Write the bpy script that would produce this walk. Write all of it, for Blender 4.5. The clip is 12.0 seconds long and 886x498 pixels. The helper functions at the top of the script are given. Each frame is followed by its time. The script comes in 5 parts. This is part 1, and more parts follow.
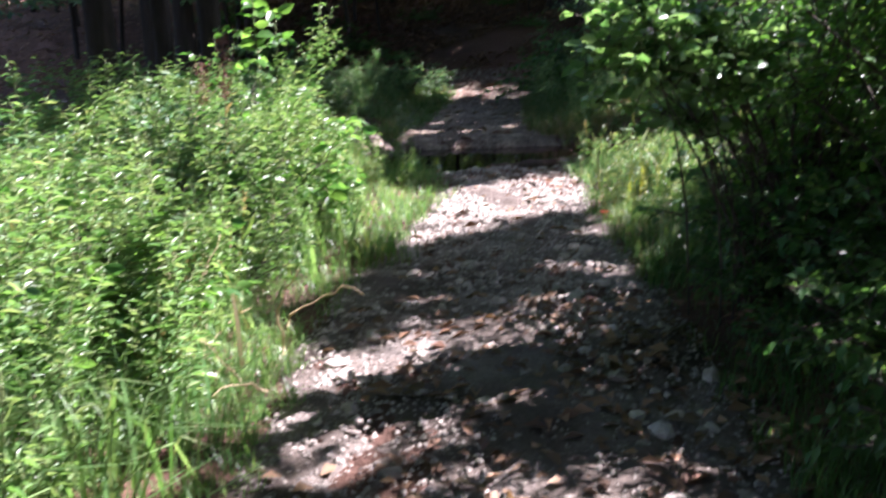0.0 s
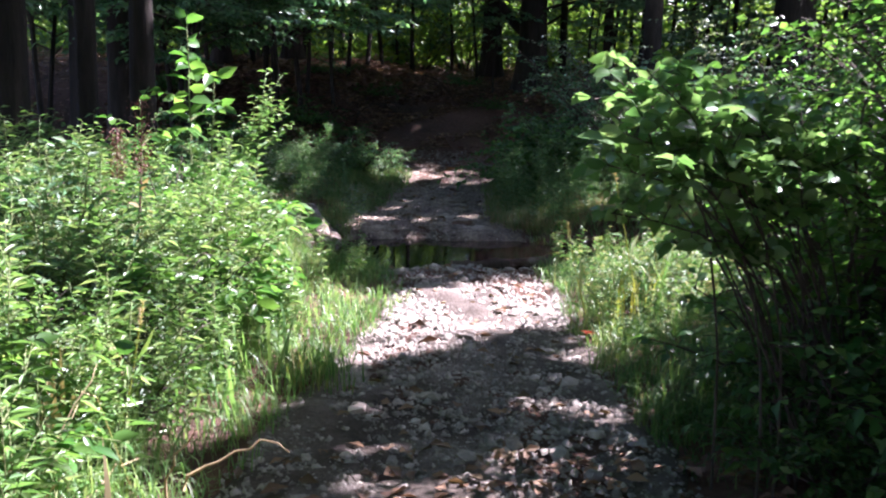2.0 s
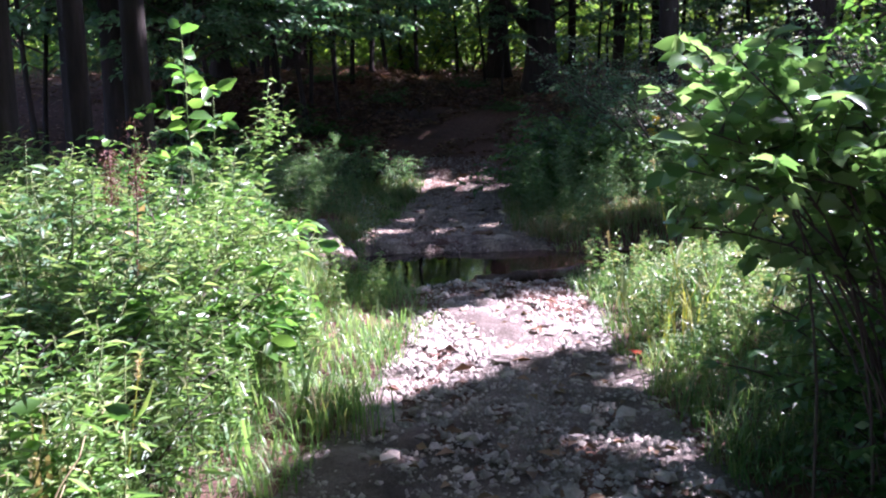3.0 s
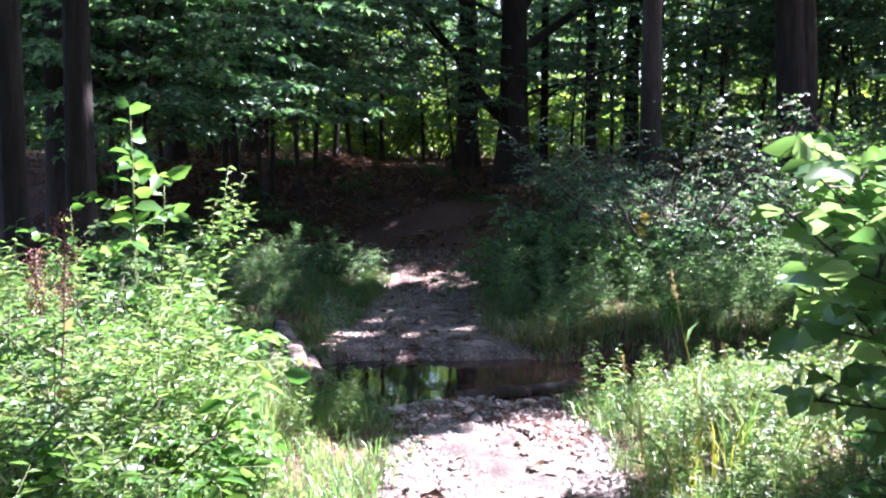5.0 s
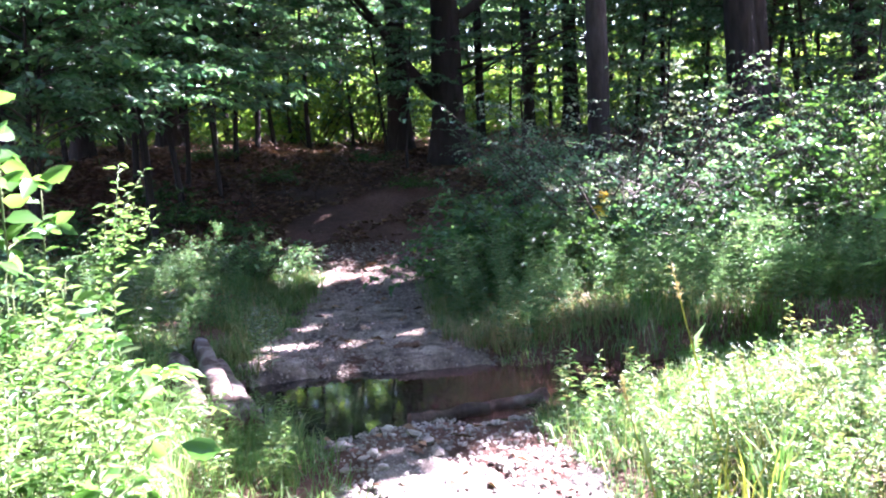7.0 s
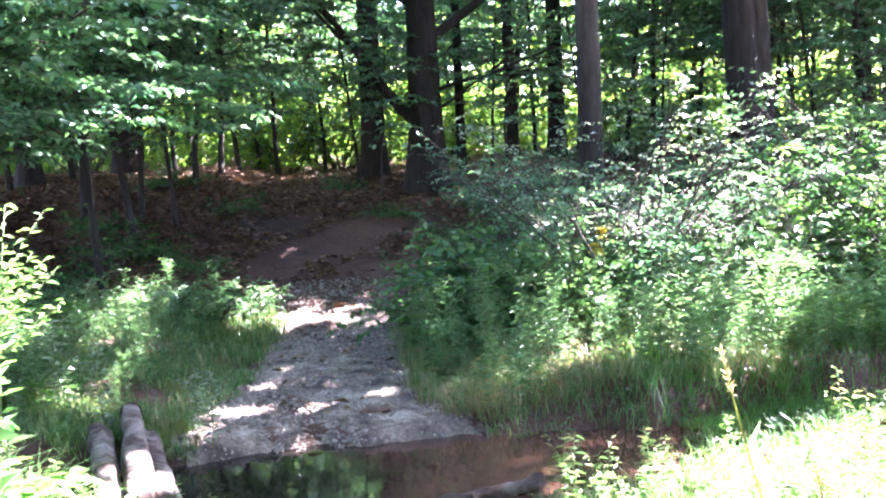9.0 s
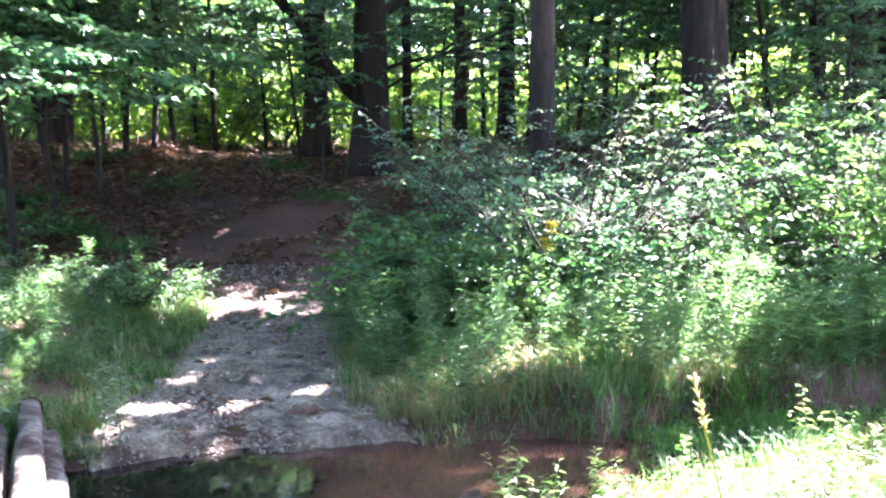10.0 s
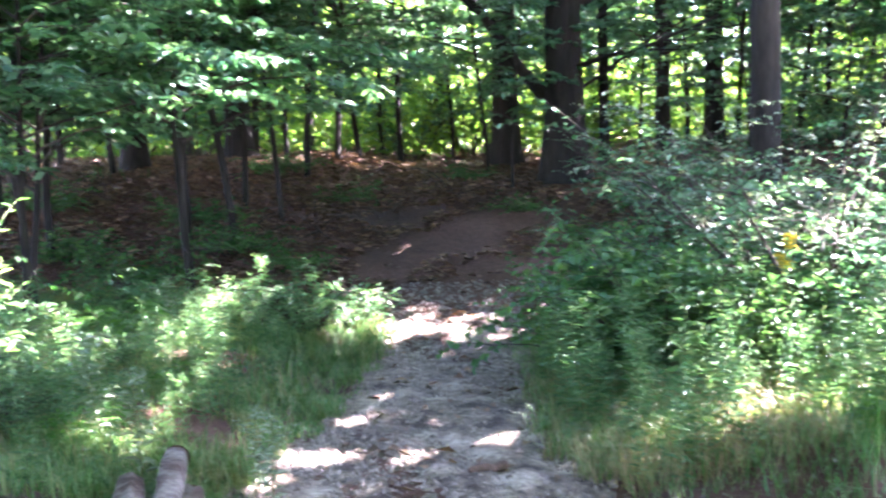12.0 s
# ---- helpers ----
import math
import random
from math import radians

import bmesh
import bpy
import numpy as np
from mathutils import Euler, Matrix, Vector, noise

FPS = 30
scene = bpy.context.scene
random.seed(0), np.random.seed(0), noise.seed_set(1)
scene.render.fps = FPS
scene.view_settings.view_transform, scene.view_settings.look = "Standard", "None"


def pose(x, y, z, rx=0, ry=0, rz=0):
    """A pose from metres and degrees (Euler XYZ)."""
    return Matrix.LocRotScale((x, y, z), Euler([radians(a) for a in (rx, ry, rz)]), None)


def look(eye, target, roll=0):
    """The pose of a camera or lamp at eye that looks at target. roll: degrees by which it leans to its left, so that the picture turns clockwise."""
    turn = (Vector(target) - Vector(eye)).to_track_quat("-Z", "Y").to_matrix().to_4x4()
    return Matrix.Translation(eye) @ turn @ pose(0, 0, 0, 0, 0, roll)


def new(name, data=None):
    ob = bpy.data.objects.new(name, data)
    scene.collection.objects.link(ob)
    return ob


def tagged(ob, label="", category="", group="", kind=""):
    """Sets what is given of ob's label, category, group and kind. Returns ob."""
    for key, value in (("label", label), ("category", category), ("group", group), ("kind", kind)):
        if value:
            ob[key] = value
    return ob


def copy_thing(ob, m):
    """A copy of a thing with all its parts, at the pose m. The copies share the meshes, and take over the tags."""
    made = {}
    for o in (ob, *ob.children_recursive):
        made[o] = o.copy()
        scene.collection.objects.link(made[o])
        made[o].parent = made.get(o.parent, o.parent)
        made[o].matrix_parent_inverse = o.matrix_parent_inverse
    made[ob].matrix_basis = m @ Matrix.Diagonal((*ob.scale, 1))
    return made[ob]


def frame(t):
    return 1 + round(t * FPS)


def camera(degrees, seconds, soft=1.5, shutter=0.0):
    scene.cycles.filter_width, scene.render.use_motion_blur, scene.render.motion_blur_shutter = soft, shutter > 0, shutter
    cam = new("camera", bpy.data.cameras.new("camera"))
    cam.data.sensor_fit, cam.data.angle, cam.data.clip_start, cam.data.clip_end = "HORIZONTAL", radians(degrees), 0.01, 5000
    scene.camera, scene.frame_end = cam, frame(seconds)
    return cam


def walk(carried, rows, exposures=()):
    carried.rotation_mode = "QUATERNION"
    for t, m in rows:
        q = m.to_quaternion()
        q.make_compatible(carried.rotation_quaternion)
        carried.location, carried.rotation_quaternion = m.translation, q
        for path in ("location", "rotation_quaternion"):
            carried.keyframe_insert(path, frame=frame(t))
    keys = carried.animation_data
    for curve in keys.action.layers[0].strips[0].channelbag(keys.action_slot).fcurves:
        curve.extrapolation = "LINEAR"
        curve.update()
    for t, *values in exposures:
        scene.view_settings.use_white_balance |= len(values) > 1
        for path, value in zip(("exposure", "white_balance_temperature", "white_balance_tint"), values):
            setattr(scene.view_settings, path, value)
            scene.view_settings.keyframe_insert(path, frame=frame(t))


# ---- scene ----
# ---- camera ----
cam = camera(46, 12.0, soft=2.1, shutter=0.25)
PATH = [
    (0, (-0.000, 0.000, 1.545), (-0.424, 9.668, -0.976), -2.18),
    (0.5, (-0.017, 0.280, 1.527), (0.505, 10.111, -0.226), 1.42),
    (1, (-0.037, 0.558, 1.525), (0.517, 10.362, -0.366), 0.02),
    (1.5, (-0.057, 0.803, 1.499), (0.763, 10.600, -0.328), -0.59),
    (2, (-0.098, 1.107, 1.490), (0.014, 10.941, -0.318), 1.50),
    (2.5, (-0.152, 1.394, 1.488), (-0.286, 11.228, -0.324), -0.72),
    (3, (-0.195, 1.633, 1.464), (-0.160, 11.475, -0.302), -1.19),
    (4.8, (-0.323, 2.347, 1.497), (0.195, 12.278, 0.443), 0.07),
    (5, (-0.331, 2.435, 1.498), (0.146, 12.376, 0.521), 0.17),
    (5.5, (-0.345, 2.641, 1.491), (0.374, 12.534, 0.217), 0.17),
    (6, (-0.349, 2.868, 1.500), (0.217, 12.774, 0.255), -3.11),
    (6.5, (-0.339, 3.148, 1.465), (0.035, 13.086, 0.419), -1.42),
    (7, (-0.318, 3.420, 1.477), (0.777, 13.293, 0.326), -2.68),
    (8.8, (-0.178, 4.345, 1.525), (0.947, 14.231, 0.521), -1.83),
    (9, (-0.165, 4.430, 1.510), (1.128, 14.300, 0.555), -2.74),
    (9.5, (-0.122, 4.628, 1.504), (1.282, 14.491, 0.637), -0.35),
    (10, (-0.076, 4.871, 1.508), (1.740, 14.640, 0.384), -0.41),
    (10.5, (-0.032, 5.104, 1.518), (2.361, 14.744, 0.351), 1.85),
    (11, (-0.008, 5.326, 1.502), (2.386, 14.986, 0.520), 4.48),
    (11.5, (-0.005, 5.582, 1.461), (1.613, 15.391, 0.384), 0.70),
    (12, (0.005, 5.852, 1.456), (0.005, 15.802, 0.458), -1.97),
]
walk(cam, [(t, look(e, a, r)) for t, e, a, r in PATH],
     exposures=[(0, 2.65, 5850, 28), (1.5, 2.8, 5800, 28), (3, 2.9, 5550, 41), (5, 3.4, 5550, 36), (7, 4.15, 5500, 40), (9, 5.15, 5600, 33), (10.5, 5.05, 5600, 30), (12, 5.35, 5650, 31)])

# ---- world and sun ----
SUN = Vector((0.85, 0.53, 1.0)).normalized()      # towards the sun
world = bpy.data.worlds.new("sky")
scene.world = world
world.use_nodes = True
wn = world.node_tree.nodes
wn.clear()
sky = wn.new("ShaderNodeTexSky")
sky.sky_type, sky.sun_disc = "NISHITA", False
sky.sun_elevation, sky.sun_rotation = math.asin(SUN.z), math.atan2(SUN.x, SUN.y)
back = wn.new("ShaderNodeBackground")
back.inputs["Strength"].default_value = 0.085
wout = wn.new("ShaderNodeOutputWorld")
world.node_tree.links.new(sky.outputs[0], back.inputs[0])
world.node_tree.links.new(back.outputs[0], wout.inputs[0])
sun = new("sun", bpy.data.lights.new("sun", "SUN"))
sun.data.energy, sun.data.angle, sun.data.color = 5.0, radians(0.53), (1.0, 0.95, 0.86)
sun.matrix_world = look((8, 10, 20), Vector((8, 10, 20)) - SUN)


# ---- materials ----
def material(name):
    m = bpy.data.materials.new(name)
    m.use_nodes = True
    m.node_tree.nodes.clear()
    return m, m.node_tree.nodes, m.node_tree.links


def noise_tex(n, l, scale, detail=6.0, rough=0.6, vector=None):
    tex = n.new("ShaderNodeTexNoise")
    tex.inputs["Scale"].default_value, tex.inputs["Detail"].default_value, tex.inputs["Roughness"].default_value = scale, detail, rough
    if vector is None:
        vector = n.new("ShaderNodeNewGeometry").outputs["Position"]
    l.new(vector, tex.inputs["Vector"])
    return tex.outputs["Fac"]


def ramp(n, l, fac, stops):
    r = n.new("ShaderNodeValToRGB")
    while len(r.color_ramp.elements) < len(stops):
        r.color_ramp.elements.new(0.5)
    for e, (p, c) in zip(r.color_ramp.elements, stops):
        e.position, e.color = p, (*c, 1)
    l.new(fac, r.inputs[0])
    return r.outputs[0]


def mixed(n, l, fac, a, b, kind="MIX"):
    x = n.new("ShaderNodeMix")
    x.data_type, x.blend_type = "RGBA", kind
    for sock, v in ((x.inputs[0], fac), (x.inputs[6], a), (x.inputs[7], b)):
        if isinstance(v, (int, float)):
            sock.default_value = v
        elif isinstance(v, tuple):
            sock.default_value = (*v, 1)
        else:
            l.new(v, sock)
    return x.outputs[2]


def leaf_material(name, stops, translucent=0.45, gloss=0.42, patch=0.0, dry=(0.3, 0.24, 0.1)):
    """Leaves: each island takes its own green; light passes through the blade."""
    m, n, l = material(name)
    geo = n.new("ShaderNodeNewGeometry")
    col = ramp(n, l, geo.outputs["Random Per Island"], stops)
    blotch = noise_tex(n, l, 1.3, 3.0)
    col = mixed(n, l, ramp(n, l, blotch, [(0.35, (0, 0, 0)), (0.7, (1, 1, 1))]), col, mixed(n, l, 0.22, col, (0.15, 0.19, 0.05)))
    if patch:
        col = mixed(n, l, ramp(n, l, noise_tex(n, l, 3.1, 4.0), [(0.62 - patch, (0, 0, 0)), (0.72, (1, 1, 1))]), col, dry)
    b = n.new("ShaderNodeBsdfPrincipled")
    b.inputs["Roughness"].default_value = gloss
    b.inputs["Specular IOR Level"].default_value = 0.45
    l.new(col, b.inputs["Base Color"])
    t = n.new("ShaderNodeBsdfTranslucent")
    l.new(mixed(n, l, 1.0, col, (1.42, 1.45, 0.82), "MULTIPLY"), t.inputs["Color"])
    mix = n.new("ShaderNodeMixShader")
    mix.inputs[0].default_value = translucent
    out = n.new("ShaderNodeOutputMaterial")
    l.new(b.outputs[0], mix.inputs[1])
    l.new(t.outputs[0], mix.inputs[2])
    l.new(mix.outputs[0], out.inputs[0])
    return m


def solid_material(name, scale, stops, fine=40.0, fine_mix=0.5, rough=0.9, bump=0.5, dist=0.02, stretch=(1, 1, 1), by_island=0.0, by_object=0.0, spec=0.3):
    m, n, l = material(name)
    geo = n.new("ShaderNodeNewGeometry")
    mp = n.new("ShaderNodeMapping")
    mp.inputs["Scale"].default_value = stretch
    l.new(geo.outputs["Position"], mp.inputs["Vector"])
    v = mp.outputs[0]
    big, small = noise_tex(n, l, scale, 5.0, 0.6, v), noise_tex(n, l, fine, 8.0, 0.7, v)
    col = ramp(n, l, big, stops)
    col = mixed(n, l, fine_mix, col, ramp(n, l, small, [(0.3, (0.35, 0.35, 0.35)), (0.7, (1.5, 1.5, 1.5))]), "MULTIPLY")
    if by_island:
        col = mixed(n, l, by_island, col, ramp(n, l, geo.outputs["Random Per Island"], [(0, (0.45, 0.42, 0.4)), (0.5, (1.0, 0.95, 0.92)), (1, (1.6, 1.5, 1.45))]), "MULTIPLY")
    if by_object:
        info = n.new("ShaderNodeObjectInfo")
        col = mixed(n, l, by_object, col, ramp(n, l, info.outputs["Random"], [(0, (0.5, 0.45, 0.42)), (0.5, (1.0, 0.95, 0.92)), (1, (1.6, 1.5, 1.45))]), "MULTIPLY")
    b = n.new("ShaderNodeBsdfPrincipled")
    b.inputs["Roughness"].default_value = rough
    b.inputs["Specular IOR Level"].default_value = spec
    l.new(col, b.inputs["Base Color"])
    bp = n.new("ShaderNodeBump")
    bp.inputs["Strength"].default_value, bp.inputs["Distance"].default_value = bump, dist
    l.new(small, bp.inputs["Height"])
    l.new(bp.outputs[0], b.inputs["Normal"])
    out = n.new("ShaderNodeOutputMaterial")
    l.new(b.outputs[0], out.inputs[0])
    return m


def water_material():
    m, n, l = material("stream_water")
    xyz = n.new("ShaderNodeSeparateXYZ")
    l.new(n.new("ShaderNodeNewGeometry").outputs["Position"], xyz.inputs[0])
    add = n.new("ShaderNodeMath")
    l.new(xyz.outputs["X"], add.inputs[0])
    big = n.new("ShaderNodeMath")
    big.operation = "MULTIPLY_ADD"
    big.inputs[1].default_value, big.inputs[2].default_value = 2.4, -0.75
    l.new(noise_tex(n, l, 1.1, 4.0), big.inputs[0])
    l.new(big.outputs[0], add.inputs[1])
    col = ramp(n, l, add.outputs[0], [(0.45, (0.016, 0.013, 0.010)), (0.95, (0.085, 0.038, 0.026))])
    b = n.new("ShaderNodeBsdfPrincipled")
    b.inputs["Roughness"].default_value = 0.03
    b.inputs["IOR"].default_value = 1.33
    b.inputs["Specular IOR Level"].default_value = 0.6
    l.new(col, b.inputs["Base Color"])
    bp = n.new("ShaderNodeBump")
    bp.inputs["Strength"].default_value, bp.inputs["Distance"].default_value = 0.06, 0.01
    l.new(noise_tex(n, l, 9.0, 2.0), bp.inputs["Height"])
    l.new(bp.outputs[0], b.inputs["Normal"])
    out = n.new("ShaderNodeOutputMaterial")
    l.new(b.outputs[0], out.inputs[0])
    return m


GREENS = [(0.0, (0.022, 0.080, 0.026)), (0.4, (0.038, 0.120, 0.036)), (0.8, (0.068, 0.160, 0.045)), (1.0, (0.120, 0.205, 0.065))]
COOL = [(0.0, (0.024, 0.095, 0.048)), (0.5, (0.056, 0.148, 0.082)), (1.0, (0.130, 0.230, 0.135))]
BRIGHT = [(0.0, (0.038, 0.125, 0.026)), (0.5, (0.066, 0.180, 0.036)), (1.0, (0.130, 0.250, 0.060))]
GRASSY = [(0.0, (0.055, 0.150, 0.042)), (0.5, (0.105, 0.220, 0.062)), (0.8, (0.175, 0.270, 0.095)), (1.0, (0.360, 0.330, 0.180))]
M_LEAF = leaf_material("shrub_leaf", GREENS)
M_COOL = leaf_material("understory_leaf", COOL, 0.42, 0.42)
M_SPRAY = leaf_material("spray_leaf", [(0.0, (0.040, 0.125, 0.058)), (0.5, (0.075, 0.185, 0.088)), (1.0, (0.140, 0.260, 0.130))], 0.5, 0.33)
M_BRIGHT = leaf_material("broad_leaf", BRIGHT, 0.55, 0.33)
M_LAWN = leaf_material("lawn_blade", [(0.0, (0.065, 0.155, 0.050)), (0.6, (0.125, 0.235, 0.080)), (1.0, (0.230, 0.300, 0.140))], 0.5, 0.4)
M_SHINY = leaf_material("shining_leaf", [(0.0, (0.060, 0.150, 0.050)), (0.5, (0.115, 0.230, 0.085)), (1.0, (0.200, 0.310, 0.150))], 0.42, 0.27)
M_GRASS = leaf_material("grass_blade", GRASSY, 0.35, 0.4, 0.06)
M_WEED = leaf_material("weed_leaf", [(0.0, (0.045, 0.130, 0.058)), (0.6, (0.090, 0.200, 0.085)), (1.0, (0.200, 0.285, 0.160))], 0.38, 0.45)
M_BANK = leaf_material("bank_leaf", [(0.0, (0.070, 0.170, 0.050)), (0.6, (0.130, 0.245, 0.080)), (1.0, (0.260, 0.330, 0.160))], 0.4, 0.36)
M_CANOPY = leaf_material("canopy_leaf", GREENS, 0.3, 0.5)
# far leaves: the glow of sun through them is put into the yellow-green
M_FAR_LIT = leaf_material("far_lit_leaf", [(0.0, (0.060, 0.150, 0.026)), (0.5, (0.120, 0.230, 0.036)), (1.0, (0.230, 0.310, 0.060))], 0.5, 0.5)
M_DRY = leaf_material("dry_stalk", [(0.0, (0.20, 0.13, 0.07)), (1.0, (0.42, 0.33, 0.19))], 0.2, 0.7)
M_YELLOW = leaf_material("yellow_blade", [(0.0, (0.16, 0.22, 0.04)), (1.0, (0.36, 0.34, 0.06))], 0.4, 0.45)
M_PALE = leaf_material("grey_leaf", [(0.0, (0.11, 0.17, 0.11)), (0.6, (0.22, 0.28, 0.20)), (1.0, (0.36, 0.40, 0.32))], 0.3, 0.5)
M_FLOWER = leaf_material("goldenrod_flower", [(0.0, (0.55, 0.36, 0.02)), (1.0, (0.75, 0.55, 0.05))], 0.3, 0.6)
M_DOCK = leaf_material("dock_seed", [(0.0, (0.08, 0.026, 0.026)), (1.0, (0.17, 0.065, 0.062))], 0.2, 0.7)
M_SEED = leaf_material("grass_seed", [(0.0, (0.40, 0.28, 0.14)), (1.0, (0.62, 0.50, 0.32))], 0.3, 0.6)
M_LITTER = leaf_material("leaf_litter", [(0.0, (0.07, 0.035, 0.022)), (0.6, (0.17, 0.080, 0.050)), (1.0, (0.34, 0.19, 0.12))], 0.1, 0.7)
M_BARK = solid_material("bark", 2.0, [(0.3, (0.013, 0.010, 0.008)), (0.7, (0.042, 0.032, 0.026))], 14.0, 0.8, 0.95, 1.0, 0.04, (1, 1, 0.18))
M_BARK_GREY = solid_material("grey_bark", 2.0, [(0.3, (0.026, 0.019, 0.016)), (0.7, (0.066, 0.051, 0.043))], 16.0, 0.8, 0.95, 0.9, 0.03, (1, 1, 0.2))
M_TWIG = solid_material("twig", 3.0, [(0.3, (0.035, 0.026, 0.02)), (0.7, (0.085, 0.065, 0.05))], 30.0)
M_TWIG_PALE = solid_material("pale_twig", 3.0, [(0.3, (0.13, 0.105, 0.088)), (0.7, (0.27, 0.23, 0.20))], 30.0)
M_STEM = solid_material("green_stem", 5.0, [(0.3, (0.08, 0.13, 0.04)), (0.7, (0.17, 0.18, 0.07))], 30.0, 0.3, 0.7)
M_LOG = solid_material("log_bark", 8.0, [(0.36, (0.06, 0.034, 0.025)), (0.47, (0.12, 0.078, 0.06)), (0.57, (0.22, 0.175, 0.148)), (0.72, (0.33, 0.285, 0.25))], 35.0, 0.6, 0.9, 1.0, 0.02)
M_CUT = solid_material("cut_wood", 6.0, [(0.3, (0.08, 0.045, 0.032)), (0.7, (0.20, 0.12, 0.085))], 40.0, 0.5)
M_STUMP = solid_material("weathered_stump", 2.5, [(0.3, (0.035, 0.026, 0.02)), (0.7, (0.12, 0.088, 0.065))], 18.0, 0.8, 0.95, 1.0, 0.04, (1, 1, 0.2))
M_GROUND = solid_material("forest_soil", 0.9, [(0.3, (0.058, 0.034, 0.025)), (0.55, (0.135, 0.070, 0.050)), (0.75, (0.20, 0.105, 0.075))], 26.0, 0.7, 1.0, 1.0, 0.03)
M_PATH = solid_material("path_gravel", 1.6, [(0.34, (0.050, 0.036, 0.029)), (0.5, (0.135, 0.105, 0.088)), (0.7, (0.29, 0.245, 0.218))], 60.0, 0.75, 0.95, 1.0, 0.015)
M_MUD = solid_material("path_mud", 3.2, [(0.38, (0.075, 0.052, 0.040)), (0.5, (0.235, 0.175, 0.130)), (0.62, (0.44, 0.35, 0.265))], 38.0, 0.95, 0.8, 1.0, 0.02)
M_STONE = solid_material("path_stone", 9.0, [(0.3, (0.24, 0.208, 0.185)), (0.7, (0.45, 0.405, 0.37))], 60.0, 0.4, 0.85, 0.6, 0.006, by_object=0.8)
M_GRAVEL = solid_material("loose_gravel", 9.0, [(0.3, (0.20, 0.176, 0.155)), (0.7, (0.39, 0.355, 0.32))], 60.0, 0.4, 0.85, 0.5, 0.006, by_island=0.6)
M_CHIPS = solid_material("damp_chips", 9.0, [(0.3, (0.16, 0.125, 0.10)), (0.7, (0.33, 0.27, 0.225))], 60.0, 0.4, 0.85, 0.5, 0.006, by_island=0.7)
M_WATER = water_material()


# ---- mesh helpers ----
def to_mesh(name, v, f, mat, smooth=False):
    v, f = np.asarray(v, np.float32), np.asarray(f, np.int32)
    me = bpy.data.meshes.new(name)
    me.vertices.add(len(v))
    me.vertices.foreach_set("co", v.ravel())
    k = f.shape[1]
    me.loops.add(f.size)
    me.loops.foreach_set("vertex_index", f.ravel())
    me.polygons.add(len(f))
    me.polygons.foreach_set("loop_start", np.arange(0, f.size, k, dtype=np.int32))
    me.polygons.foreach_set("loop_total", np.full(len(f), k, np.int32))
    if smooth:
        me.polygons.foreach_set("use_smooth", np.ones(len(f), bool))
    me.materials.append(mat)
    me.update(calc_edges=True)
    me.validate()
    return me


def part(name, vf, mat, parent, label="", smooth=False):
    """One mesh object under a thing or a part."""
    ob = new(name, to_mesh(name, vf[0], vf[1], mat, smooth))
    ob.parent = parent
    return tagged(ob, label)


def thing(name, m, label, category, group="", kind=""):
    ob = new(name)
    ob.empty_display_size = 0.2
    ob.matrix_world = m
    return tagged(ob, label, category, group, kind)


def join(items):
    vs, fs, o = [], [], 0
    for v, f in items:
        vs.append(v)
        fs.append(np.asarray(f) + o)
        o += len(v)
    return np.concatenate(vs), np.concatenate(fs)


def tube(pts, radii, sides=7, wob=0.0, rng=None):
    """A capped, tapering tube of quads along pts."""
    pts, radii = np.asarray(pts, float), np.asarray(radii, float)
    k = len(pts)
    tan = np.gradient(pts, axis=0)
    tan /= np.linalg.norm(tan, axis=1)[:, None] + 1e-9
    ref = np.where(np.abs(tan[:, 2:3]) > 0.9, np.array([[1.0, 0, 0]]), np.array([[0, 0, 1.0]]))
    a = np.cross(tan, ref)
    a /= np.linalg.norm(a, axis=1)[:, None] + 1e-9
    b = np.cross(tan, a)
    ang = np.arange(sides) * 2 * np.pi / sides
    r = radii[:, None] * np.ones((k, sides))
    if wob and rng is not None:
        r = r * (1 + wob * rng.normal(size=(1, sides)) + 0.5 * wob * rng.normal(size=(k, sides)))
    v = pts[:, None] + r[..., None] * (np.cos(ang)[None, :, None] * a[:, None] + np.sin(ang)[None, :, None] * b[:, None])
    v = v.reshape(-1, 3)
    i, j = np.meshgrid(np.arange(k - 1), np.arange(sides), indexing="ij")
    i, j = i.ravel(), j.ravel()
    f = np.stack([i * sides + j, i * sides + (j + 1) % sides, (i + 1) * sides + (j + 1) % sides, (i + 1) * sides + j], 1)
    caps = []
    for base, p in ((0, pts[0]), ((k - 1) * sides, pts[-1])):
        c = len(v)
        v = np.vstack([v, p])
        caps += [[base + q, base + (q + 1) % sides, base + (q + 2) % sides, c] for q in range(0, sides - 1, 2)]
    return v, np.vstack([f, np.array(caps)])


def unit(v):
    return v / (np.linalg.norm(v, axis=-1, keepdims=True) + 1e-9)


